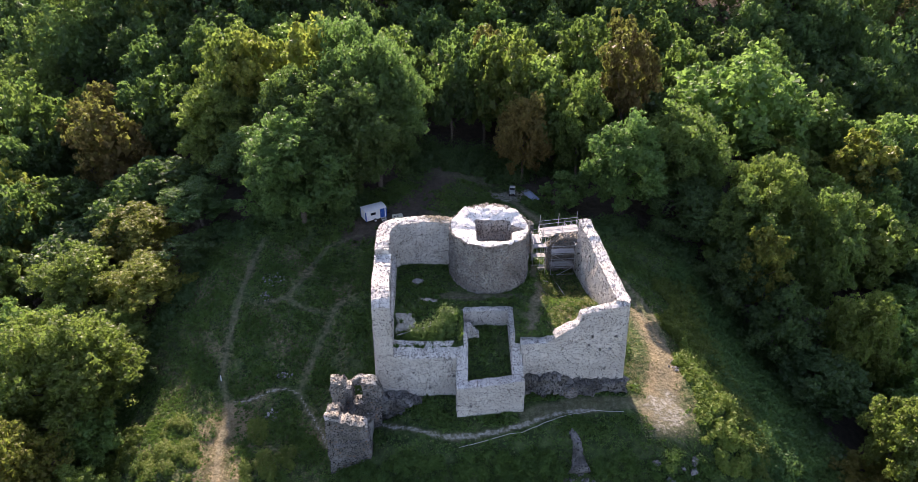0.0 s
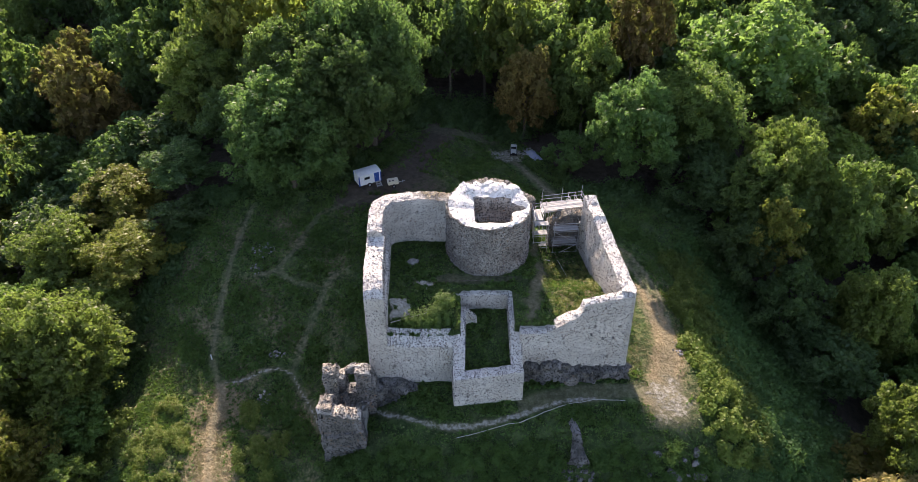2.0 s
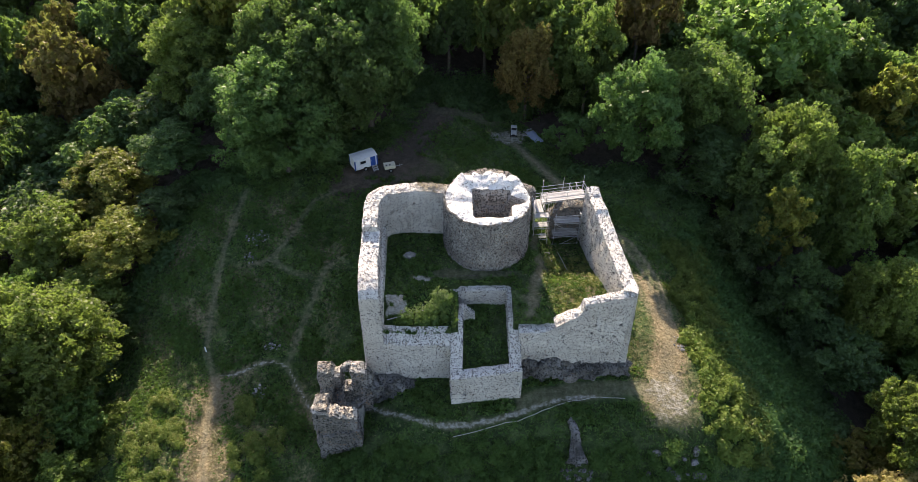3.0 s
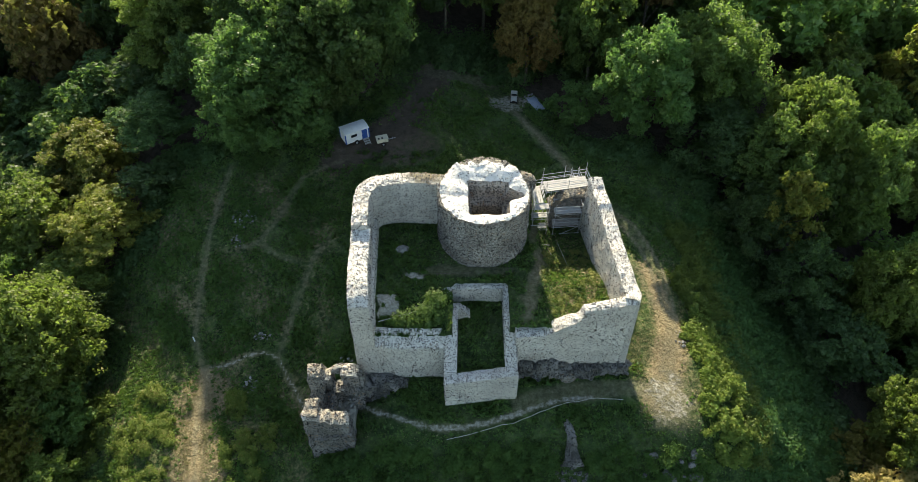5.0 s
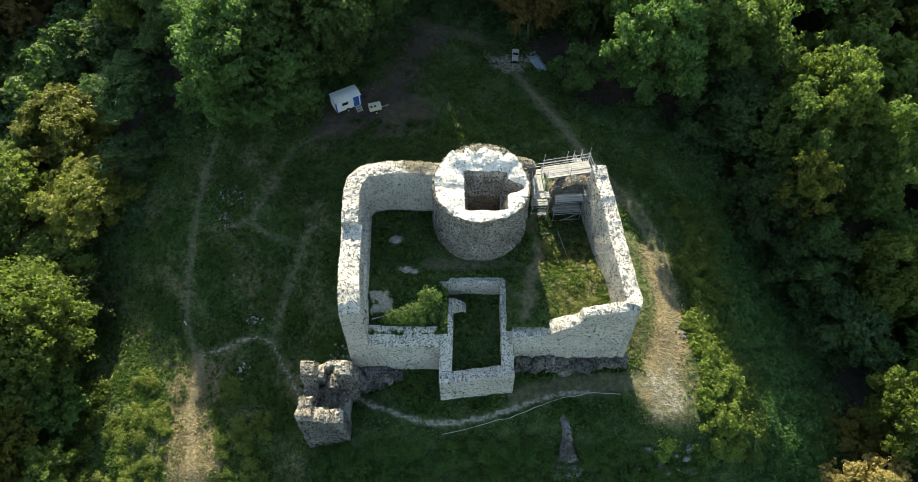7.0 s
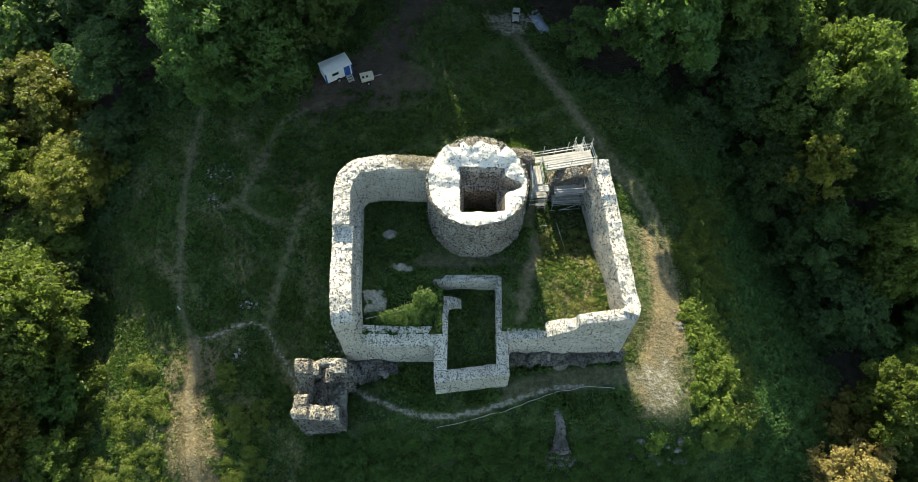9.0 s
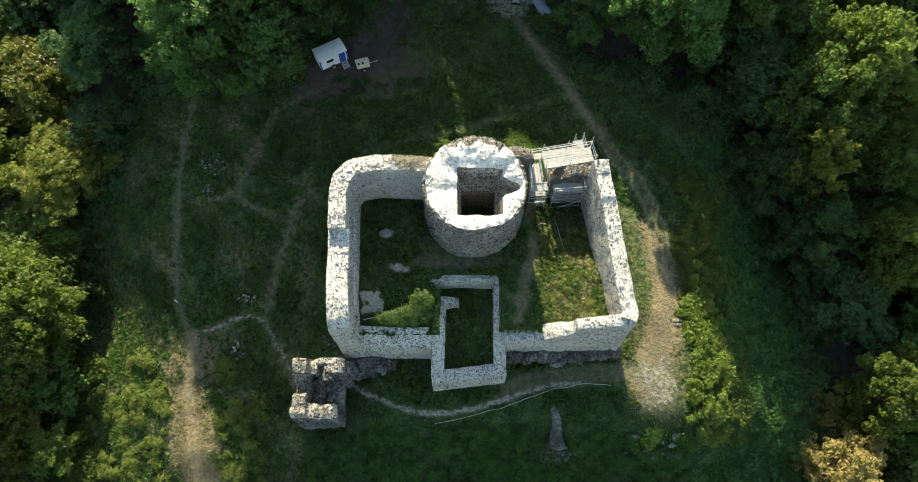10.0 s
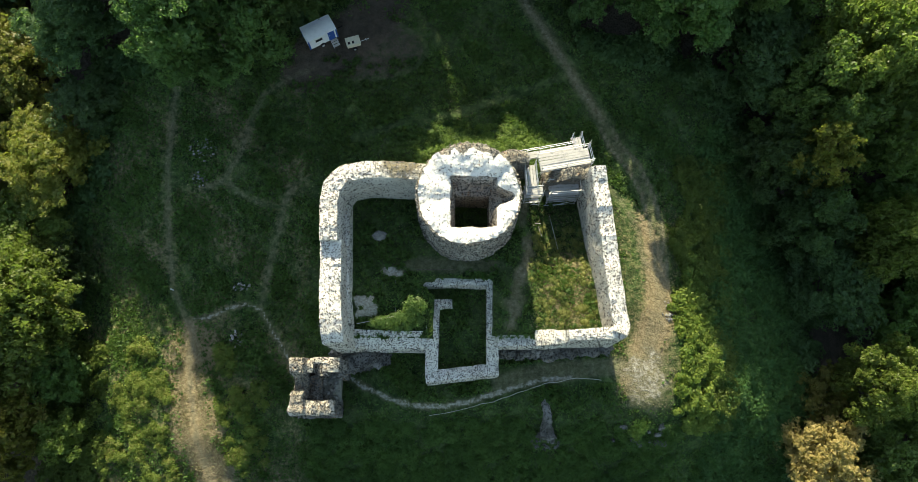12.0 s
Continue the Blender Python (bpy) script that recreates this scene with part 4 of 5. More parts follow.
def far_wood():
    """The woods beyond, crown by crown, in one mesh a leaf tone."""
    cores = []
    for i in range(8):
        b = crown_mesh("far_crown", 700 + i, 1.0, 2.2, *((36, 72, 0.068, 0.75, 12) if i < 4 else (18, 30, 0.13, 0.8, 10)))
        v = np.array([p.co[:] for p in b.vertices])
        cores.append((v, np.array([list(p.vertices) for p in b.polygons])))
        bpy.data.meshes.remove(b)
    rng = random.Random(9)
    for tone in ("green", "deep", "bright", "yellow", "rust"):
        verts, tris, k = [], [], 0
        for x, y, high, r, t in far:
            if t != tone:
                continue
            v, f = cores[rng.randrange(4) + (4 if y > 172 or y < 24 else 0)]
            a = rng.uniform(0, 6.28)
            turn = np.array([[math.cos(a), math.sin(a), 0], [-math.sin(a), math.cos(a), 0], [0, 0, 1]])
            verts.append(v @ turn * np.array([r, r, r * rng.uniform(1.0, 1.5)]) + np.array([x, y, level(x, y) + high + 5.0 * rng.random() ** 2 - 2.2 * r]))
            tris.append(f + k)
            k += len(v)
        if verts:
            mesh = triangle_mesh("far_wood", np.concatenate(verts), np.concatenate(tris))
            tagged(link_part("far_wood", mesh, mat_leaf[tone]), "dense broadleaf wood on the far hillsides", "wood", kind="stuff")


far_wood()


# ---- the ruined turret ----
def turret():
    thing = empty("gate_turret", pose(0, 0, 0), "roofless weathered flint turret with broken walls above the path", "ruin")
    runs = {
        "north_wall": ([(-10.75, 47.55), (-12.8, 47.5)], 1.3, [(0, -4.9), (0.3, -4.9), (0.36, -4.0), (1, -3.8)], [(0, -12.0), (1, -12.3)], mat_cap_warm),
        "window_jamb": ([(-8.2, 47.6), (-9.75, 47.58)], 1.3, [(0, -4.4), (0.3, -4.1), (1, -4.1)], [(0, -10.5), (1, -11.5)], mat_cap_warm),
        "window_sill": ([(-9.6, 47.3), (-10.95, 47.3)], 1.45, [(0, -6.7), (1, -6.7)], [(0, -11.5), (1, -12)], mat_cap_warm),
        "window_lintel": ([(-9.6, 47.95), (-10.9, 47.92)], 0.6, [(0, -4.1), (0.5, -4.15), (1, -4.7)], [(0, -4.9), (1, -5.1)], mat_cap_warm),
        "west_wall": ([(-12.15, 48.0), (-12.1, 45.8), (-12.2, 43.2)], 1.3, [(0, -4.0), (0.22, -4.3), (0.34, -5.6), (0.55, -6.2), (0.64, -4.6), (1, -4.3)], [(0, -12.4), (1, -12.8)], mat_cap_brown),
        "south_wall": ([(-12.8, 43.6), (-10.8, 43.65), (-8.9, 43.75)], 1.35, [(0, -4.3), (0.3, -4.8), (0.4, -5.2), (0.72, -5.5), (1, -6.4)], [(0, -12.8), (1, -11.5)], mat_cap_warm),
        "south_plinth": ([(-12.8, 43.45), (-10.7, 43.5), (-8.7, 43.62)], 1.6, [(0, -7.9), (1, -7.9)], [(0, -13.2), (1, -11.8)], mat_ruin),
        "east_wall": ([(-8.5, 46.4), (-8.5, 48.1)], 1.1, [(0, -8.3), (0.5, -6.2), (1, -4.7)], [(0, -10), (1, -10)], mat_ruin),
        "inner_pier": ([(-11.0, 46.6), (-10.9, 45.2), (-11.0, 44.4)], 0.9, [(0, -6.8), (0.5, -7.4), (1, -7.0)], [(0, -10), (1, -10)], mat_ruin),
    }
    for name, (line, thick, top, base, cap) in runs.items():
        verts, faces, marks = wall_run(line, thick, top, base, ragged=0.15 if "window" in name else 0.6, amount=0.12 if "window" in name else 0.26, rows=22, step=0.2)
        mesh = mesh_from(name, verts, faces)
        link_part(name, mesh, [mat_ruin, cap], thing)
        mesh.polygons.foreach_set("material_index", marks)
        nodules(thing, verts, faces, marks, {0: 9.0, 1: 9.0}, mat_nodule, 90 + len(name), 0.05, 0.13)
    bm = bmesh.new()
    bmesh.ops.create_grid(bm, x_segments=18, y_segments=18, size=1.55)
    for v in bm.verts:
        x, y = v.co.x - 10.3, v.co.y + 45.7
        v.co = Vector((x, y, -8.7 + 0.25 * (y - 45.6) + 0.3 * noise.noise(Vector((x, y, 0)) * 1.3) + 0.2 * noise.noise(Vector((x, y, 0)) * 3.5)))
    bmesh.ops.solidify(bm, geom=bm.faces[:], thickness=1.5)
    part("floor", bm, painted("trodden_chalk", (0.27, 0.26, 0.225), 0.95, 0.0, 0.5), thing)
    rng = random.Random(77)
    spots = [(x, y, -8.2 + 0.25 * (y - 45.6)) for x, y in ((rng.uniform(-11.6, -8.9), rng.uniform(44.4, 46.8)) for _ in range(70))]
    stones("fallen_stones", spots, mat_rubble, thing, "fallen grey stones inside the turret", 78, 0.08, 0.28)


mat_cap_warm = rubble_masonry("warm_rubble_cap", (0.58, 0.54, 0.47), FLINT, 0.44, (0.36, 0.32, 0.26), 0.0, 6.5)
turret()


# ---- rock and broken masonry outside the walls ----
def outcrop(name, label, line, thick, top, base, ragged=0.6, amount=0.42, material=None):
    verts, faces, _ = wall_run(line, thick, top, base, ragged=ragged, amount=amount, rows=10, step=0.3)
    return tagged(link_part(name, mesh_from(name, verts, faces), material or mat_rock), label, "rock", kind="structure")


def rock_mass(name, label, line, count, low, high, seed, lift=0.0, reach=0.5, material=None):
    """A mass of broken rock: lumps of many sizes packed along a line, as one mesh."""
    rng = random.Random(seed)
    ball = bmesh.new()
    bmesh.ops.create_icosphere(ball, subdivisions=2, radius=1.0)
    shape = [v.co.copy() for v in ball.verts]
    sides = [tuple(v.index for v in f.verts) for f in ball.faces]
    ball.free()
    verts, faces = [], []
    track = along(line, 0.1)
    for _ in range(count):
        p, way, u = rng.choice(track)
        r = low + (high - low) * rng.random() ** 1.5
        x, y = p.x + rng.uniform(-reach, reach), p.y + rng.uniform(-reach, reach)
        z = level(x, y) + r * rng.uniform(0.0, 0.5) + lift * rng.random() * (0.4 + 0.6 * abs(noise.noise(Vector((u * 5, seed, 0)))) * 2)
        turn = Euler((rng.uniform(-.6, .6), rng.uniform(-.6, .6), rng.uniform(0, 6.28))).to_matrix()
        k, off = len(verts), Vector((rng.random() * 50, 0, 0))
        for q in shape:
            w = 1 + 0.45 * noise.noise(q * 1.3 + off) + 0.2 * noise.noise(q * 3.4 + off)
            verts.append(turn @ Vector((q.x * 1.2, q.y * 0.8, q.z * 0.8)) * (r * w) + Vector((x, y, z)))
        faces += [tuple(k + i for i in f) for f in sides]
    return tagged(link_part(name, mesh_from(name, verts, faces), material or mat_rock), label, "rock", kind="structure")


def crag(name, label, line, thick, top, base, seed, jag=0.55):
    """A broken rock face: a low run of rock, split and jagged at three scales."""
    verts, faces, _ = wall_run(line, thick, top, base, ragged=0.7, amount=0.1, rows=14, step=0.16)
    out = []
    for q in verts:
        k = Vector((seed, 0, 0))
        a = abs(noise.noise(q * 0.8 + k)) + 0.6 * abs(noise.noise(q * 1.9 + k)) + 0.35 * abs(noise.noise(q * 4.3 + k))
        v = noise.noise_vector(q * 2.4 + k)
        out.append(q + Vector((v.x, v.y - 0.4 + 0.9 * a, 0.8 * v.z - 0.5 * a)) * jag)
    return tagged(link_part(name, mesh_from(name, out, faces), mat_rock), label, "rock", kind="structure")


crag("rock_footing", "dark rough rock under the masonry", [(17.5, 49.75), (12, 49.3), (6.8, 49.2)], 1.0, [(0, -6.0), (0.3, -6.2), (0.55, -5.6), (0.75, -5.0), (1, -4.9)], [(0, -8.6), (1, -8.8)], 3.0)
crag("rock_footing", "dark broken rock at the foot of the corner", [(-3.8, 48.8), (-6.5, 48.3), (-8.6, 47.8)], 1.7, [(0, -8.2), (0.4, -7.0), (1, -6.4)], [(0, -10.8), (1, -11.8)], 8.0)
rock_mass("rock_ledge", "grey rock breaking out of the steep slope", [(24.0, 41.6), (21.5, 41.2), (18.0, 41.8)], 12, 0.2, 0.55, 73, 0.0, 0.8)
outcrop("wall_stub", "low grey wall stub running down the slope", [(11.45, 45.0), (11.6, 43.0), (11.7, 41.0)], [(0, 0.8), (0.72, 0.95), (0.84, 1.5), (1, 2.0)], [(0, -8.0), (0.6, -8.7), (1, -9.7)], [(0, -10.5), (1, -13)], 0.7, 0.45, mat_rock)


def boulder(x, y, up, size, seed, material, label):
    bm = bmesh.new()
    bmesh.ops.create_icosphere(bm, subdivisions=3, radius=1.0)
    for v in bm.verts:
        k = 1 + 0.28 * noise.noise(v.co * 1.6 + Vector((seed, 0, 0))) + 0.1 * noise.noise(v.co * 5 + Vector((0, seed, 0)))
        v.co = Vector((v.co.x * size[0], v.co.y * size[1], v.co.z * size[2])) * k
    ob = part("boulder", bm, material)
    ob.location = (x, y, level(x, y) + up)
    return tagged(ob, label, "boulder")


boulder(11.6, 48.7, 0.2, (0.75, 0.45, 0.7), 3.0, mat_ruin, "grey boulder at the foot of the wall")
boulder(-4.6, 59.0, 0.05, (0.65, 0.5, 0.3), 5.0, mat_rubble, "pale boulder in the courtyard grass")
boulder(-9.5, 48.9, 0.9, (0.8, 0.5, 0.9), 9.0, mat_rock, "grey lump of fallen masonry")


def stone_heap(x, y, rx, ry, count, seed, label, large=0.2, material=None):
    rng = random.Random(seed)
    spots = []
    for _ in range(count):
        a, r = rng.uniform(0, 6.283), math.sqrt(rng.random())
        px, py = x + rx * r * math.cos(a), y + ry * r * math.sin(a)
        spots.append((px, py, level(px, py) + 0.05 + 0.15 * (1 - r)))
    ob = stones("stone_heap", spots, material or mat_rubble, None, "", seed, 0.05, large)
    tagged(ob, label, "stones", kind="stuff")


stone_heap(-24.6, 70.0, 1.6, 1.2, 60, 31, "scattered pale stones in the grass")
stone_heap(-24.8, 66.8, 0.8, 0.9, 26, 32, "scattered pale stones in the grass")
stone_heap(-20.6, 56.0, 1.0, 0.5, 34, 33, "heap of pale stones beside the path")
stone_heap(-20.8, 50.6, 0.9, 0.9, 36, 34, "heap of pale stones beside the path")
stone_heap(-11.2, 52.2, 1.4, 1.2, 40, 35, "pale stones fallen from the wall")
stone_heap(-9.9, 50.4, 0.9, 1.2, 30, 36, "pale stones fallen from the wall")
stone_heap(10.9, 93.0, 1.2, 1.2, 60, 37, "heap of grey building stones", 0.34)
stone_heap(24.0, 53.5, 1.0, 1.4, 26, 38, "pale stones beside the track", 0.2)
stone_heap(11.7, 40.6, 1.6, 0.8, 50, 39, "rubble below the wall stub", 0.3, mat_rock)


# ---- scaffold ----
def scaffold():
    thing = empty("scaffold", pose(11, 65, 0, 0, 0, 5) @ pose(-11, -65, 0), "galvanised steel scaffold with timber decks beside the tower", "scaffold")
    tubes = {"standard": [], "guard_rail": [], "brace": []}

    def deck(x0, x1, y0, y1, z, lengthwise="x", turned=False):
        """Planks laid side by side, a finger's width apart."""
        wide = (y1 - y0) if lengthwise == "x" else (x1 - x0)
        n = max(2, round(wide / 0.26))
        for i in range(n):
            off = (i + 0.5) * wide / n
            size = (x1 - x0, wide / n - 0.025) if lengthwise == "x" else (wide / n - 0.025, y1 - y0)
            at = ((x0 + x1) / 2, y0 + off, z) if lengthwise == "x" else (x0 + off, (y0 + y1) / 2, z)
            ob = part("plank", box(bmesh.new(), 0, 0, 0, *size, 0.05, bevel=0.006), mat_plank, thing)
            ob.matrix_local = (skew if turned else Matrix()) @ pose(*at, rng.uniform(-0.5, 0.5), rng.uniform(-0.4, 0.4), rng.uniform(-0.5, 0.5))

    def bay(x0, x1, y0, y1, foot, head, rails, turned=False):
        def put(kind, a, b):
            tubes[kind].append((skew @ Vector(a), skew @ Vector(b)) if turned else (a, b))
        for x in np.linspace(x0, x1, 1 + max(1, round((x1 - x0) / 2.3))):
            for y in (y0, y1):
                put("standard", (x, y, foot), (x, y, head + rng.uniform(-0.05, 0.25)))
        for z, sides in rails:
            if "s" in sides:
                put("guard_rail", (x0 - .15, y0, z), (x1 + .15, y0, z))
            if "n" in sides:
                put("guard_rail", (x0 - .15, y1, z), (x1 + .15, y1, z))
            if "w" in sides:
                put("guard_rail", (x0, y0 - .15, z), (x0, y1 + .15, z))
            if "e" in sides:
                put("guard_rail", (x1, y0 - .15, z), (x1, y1 + .15, z))

    rng = random.Random(70)
    skew = pose(14.2, 66.6, 0, 0, 0, 6.5) @ pose(-14.2, -66.6, 0)
    for args in ((10.6, 13.3, 62.7, 63.9, 1.1), (10.6, 13.3, 62.7, 63.9, -0.7), (8.3, 9.85, 62.55, 63.25, 2.15), (8.3, 9.85, 62.7, 63.5, 0.7), (8.3, 9.85, 62.7, 63.5, -0.9)):
        deck(*args)
    deck(8.35, 9.35, 63.3, 65.3, 2.25, "y")
    deck(9.6, 14.2, 65.0, 66.5, 2.6, "x", True)
    deck(6.9, 13.4, 66.95, 67.6, 1.0, "x", True)
    deck(13.4, 14.2, 66.95, 68.2, 1.1, "y", True)
    bay(10.6, 13.3, 62.7, 63.9, -2.6, 2.3, [(2.05, "sne"), (1.6, "sn"), (0.95, "snew"), (0.3, "s"), (-0.2, "s"), (-0.9, "snew"), (-1.9, "s")])
    bay(8.3, 9.85, 62.6, 63.4, -2.4, 3.1, [(3.0, "w"), (2.6, "w"), (2.05, "snew"), (1.5, "s"), (0.55, "snew"), (-0.3, "s"), (-1.05, "snew")])
    bay(8.35, 9.35, 63.3, 65.3, -3, 3.3, [(3.2, "ew"), (2.75, "ew"), (2.15, "snew")])
    bay(9.6, 14.2, 65.0, 66.5, -4, 3.75, [(3.6, "sn"), (3.15, "sn"), (2.45, "snew"), (3.6, "e"), (3.15, "e")], True)
    bay(6.9, 13.4, 66.95, 67.6, -5, 1.9, [(1.85, "n"), (1.45, "n"), (0.88, "sn")], True)
    bay(13.4, 14.2, 66.95, 68.2, -6, 2.2, [(2.0, "ew"), (1.55, "ew"), (1.0, "snew")], True)
    for x in (9.6, 11.9, 14.2):
        tubes["standard"].append((skew @ Vector((x, 66.5, 3.7)), skew @ Vector((x, 66.5, 4.45))))
    for z0, z1, x0, x1, y in ((-2.4, -0.8, 10.6, 13.3, 62.7), (-0.7, 1.0, 13.3, 10.6, 62.7), (-5.5, 2.4, 9.6, 14.2, 66.6), (-2.2, 0.3, 8.3, 9.85, 62.6)):
        tubes["brace"].append(((x0, y - .05, z0), (x1, y - .05, z1)))
    for name, rows in tubes.items():
        for a, b in rows:
            part(name, tube(bmesh.new(), a, b, 0.028), mat_steel, thing)
    for a, b in (((8.3, 62.7, -1.7), (9.2, 60.6, -1.2)), ((9.3, 62.3, -1.9), (9.9, 59.6, -1.55)), ((8.5, 61.0, -1.25), (9.9, 60.8, -1.45))):
        part("loose_pole", tube(bmesh.new(), a, b, 0.045), mat_plank, thing)


scaffold()


# ---- caravan, trailer, vehicle ----
def wheel(thing, x, y, r, side):
    bm = bmesh.new()
    bmesh.ops.create_cone(bm, segments=20, radius1=r, radius2=r, depth=0.18, matrix=pose(x, y, r, 90, 0, 0), cap_ends=True)
    bmesh.ops.bevel(bm, geom=[e for e in bm.edges if len(e.link_faces) == 2 and e.calc_face_angle(0) > 1], offset=0.03, segments=2, affect="EDGES")
    tyre = part("tyre", bm, mat_black, thing)
    bm = bmesh.new()
    bmesh.ops.create_cone(bm, segments=14, radius1=r * 0.55, radius2=r * 0.5, depth=0.04, matrix=pose(x, y + side * 0.1, r, 90, 0, 0), cap_ends=True)
    part("rim", bm, mat_steel, tyre)


def caravan():
    x, y = -12.45, 82.1
    thing = empty("site_caravan", pose(x, y, level(x, y), 0, 0, 30), "white site caravan with a blue door and blue corners", "caravan")
    L, W, lo, hi = 3.25, 1.85, 0.4, 1.95
    body = part("body", box(bmesh.new(), 0, 0, (lo + hi) / 2, L, W, hi - lo, bevel=0.04), mat_white, thing)
    bm = bmesh.new()
    n = 10
    prof = [(-W / 2 - 0.06, hi - 0.02)] + [(-W / 2 - 0.06 + (W + 0.12) * i / n, hi + 0.03 + 0.14 * math.sin(math.pi * i / n)) for i in range(n + 1)] + [(W / 2 + 0.06, hi - 0.02)]
    ends = [[bm.verts.new((sx * (L / 2 + 0.05), py, pz)) for py, pz in prof] for sx in (-1, 1)]
    for i in range(len(prof) - 1):
        bm.faces.new((ends[0][i], ends[0][i + 1], ends[1][i + 1], ends[1][i]))
    bm.faces.new(ends[0]), bm.faces.new(ends[1][::-1])
    bm.faces.new((ends[0][0], ends[1][0], ends[1][-1], ends[0][-1]))
    part("roof", bm, mat_white, thing, "white arched sheet roof")
    for sx in (-1, 1):
        for sy in (-1, 1):
            part("corner_post", box(bmesh.new(), sx * (L / 2 - 0.04), sy * (W / 2 - 0.03), (lo + hi) / 2, 0.16, 0.12, hi - lo + 0.02, bevel=0.015), mat_blue, thing, "blue corner post")
    door = part("door", box(bmesh.new(), 0.98, -W / 2 - 0.02, 1.2, 0.72, 0.06, 1.42, bevel=0.015), mat_blue, thing, "blue door")
    part("handle", box(bmesh.new(), 0.75, -W / 2 - 0.075, 1.35, 0.04, 0.05, 0.14, bevel=0.01), mat_steel, door)
    part("end_panel", box(bmesh.new(), L / 2 + 0.015, 0, 1.18, 0.04, 1.7, 1.4, bevel=0.01), mat_blue, thing, "blue end panel")
    frame_ = part("window", box(bmesh.new(), -0.45, -W / 2 - 0.012, 1.42, 0.85, 0.04, 0.46, bevel=0.01), mat_steel, thing)
    part("pane", box(bmesh.new(), -0.45, -W / 2 - 0.03, 1.42, 0.75, 0.03, 0.36), mat_glass, frame_, "dark window pane")
    part("skirt", box(bmesh.new(), 0, 0, 0.46, L - 0.1, W - 0.1, 0.12, bevel=0.01), mat_blue, thing)
    steps = part("steps", box(bmesh.new(), 1.05, -W / 2 - 0.65, 0.12, 0.7, 0.26, 0.05), mat_plank, thing)
    for i, z in enumerate((0.3, 0.48)):
        part("tread", box(bmesh.new(), 1.05, -W / 2 - 0.42 + 0.22 * i, z, 0.7, 0.24, 0.04), mat_plank, steps)
    for sx in (-0.34, 0.34):
        part("string", tube(bmesh.new(), (1.05 + sx, -W / 2 - 0.8, 0.0), (1.05 + sx, -W / 2 - 0.08, 0.52), 0.03), mat_steel, steps)
    part("axle", tube(bmesh.new(), (-0.2, -0.9, 0.3), (-0.2, 0.9, 0.3), 0.05), mat_black, thing)
    for sy in (-1, 1):
        wheel(thing, -0.2, sy * 0.98, 0.3, sy)
    part("drawbar", tube(bmesh.new(), (L / 2, 0, 0.45), (L / 2 + 0.9, 0, 0.42), 0.05), mat_black, thing)


caravan()


def trailer():
    x, y = -8.9, 81.3
    thing = empty("box_trailer", pose(x, y, level(x, y), 0, 0, 18), "small cream box trailer standing beside the caravan", "trailer")
    cream = painted("cream_panel", (0.62, 0.58, 0.45), 0.5)
    part("box", box(bmesh.new(), 0, 0, 0.62, 1.45, 0.95, 0.5, bevel=0.05), cream, thing)
    part("lid", box(bmesh.new(), 0, 0, 0.90, 1.52, 1.02, 0.07, bevel=0.03), cream, thing)
    for sx in (-0.45, 0.0):
        part("vent", box(bmesh.new(), sx, -0.2, 0.945, 0.22, 0.3, 0.03, bevel=0.01), mat_black, thing)
    part("axle", tube(bmesh.new(), (0, -0.6, 0.26), (0, 0.6, 0.26), 0.035), mat_black, thing)
    for sy in (-1, 1):
        wheel(thing, 0.0, sy * 0.6, 0.26, sy)
    part("drawbar", tube(bmesh.new(), (0.72, 0, 0.42), (1.75, 0.1, 0.4), 0.035), mat_steel, thing)
    part("jockey_wheel", tube(bmesh.new(), (1.4, 0.07, 0.0), (1.4, 0.07, 0.6), 0.04), mat_steel, thing)


trailer()


def dumper():
    x, y = 8.6, 92.7
    thing = empty("site_vehicle", pose(x, y, level(x, y), 0, 0, -4) @ Matrix.Scale(0.68, 4), "small dull white utility vehicle parked at the wood edge", "vehicle")
    part("chassis", box(bmesh.new(), 0, 0, 0.5, 1.25, 2.9, 0.22, bevel=0.04), mat_black, thing)
    part("cab", box(bmesh.new(), 0, 0.55, 1.2, 1.35, 1.1, 1.25, bevel=0.14), mat_dull, thing)
    part("windscreen", box(bmesh.new(), 0, -0.01, 1.45, 1.1, 0.05, 0.5, bevel=0.01), mat_glass, thing)
    part("bonnet", box(bmesh.new(), 0, -0.75, 0.85, 1.3, 1.3, 0.45, bevel=0.1), mat_dull, thing)
    part("grille", box(bmesh.new(), 0, -1.41, 0.8, 0.7, 0.04, 0.2, bevel=0.01), mat_black, thing)
    for sx in (-1, 1):
        part("headlight", box(bmesh.new(), sx * 0.5, -1.41, 0.85, 0.18, 0.05, 0.14, bevel=0.02), mat_steel, thing)
        for sy in (-0.9, 0.9):
            bm = bmesh.new()
            bmesh.ops.create_cone(bm, segments=18, radius1=0.36, radius2=0.36, depth=0.24, matrix=pose(sx * 0.66, sy, 0.36, 0, 90, 0), cap_ends=True)
            tyre = part("wheel", bm, mat_black, thing)
            bm = bmesh.new()
            bmesh.ops.create_cone(bm, segments=12, radius1=0.18, radius2=0.18, depth=0.03, matrix=pose(sx * 0.79, sy, 0.36, 0, 90, 0), cap_ends=True)
            part("rim", bm, mat_steel, tyre)


dumper()


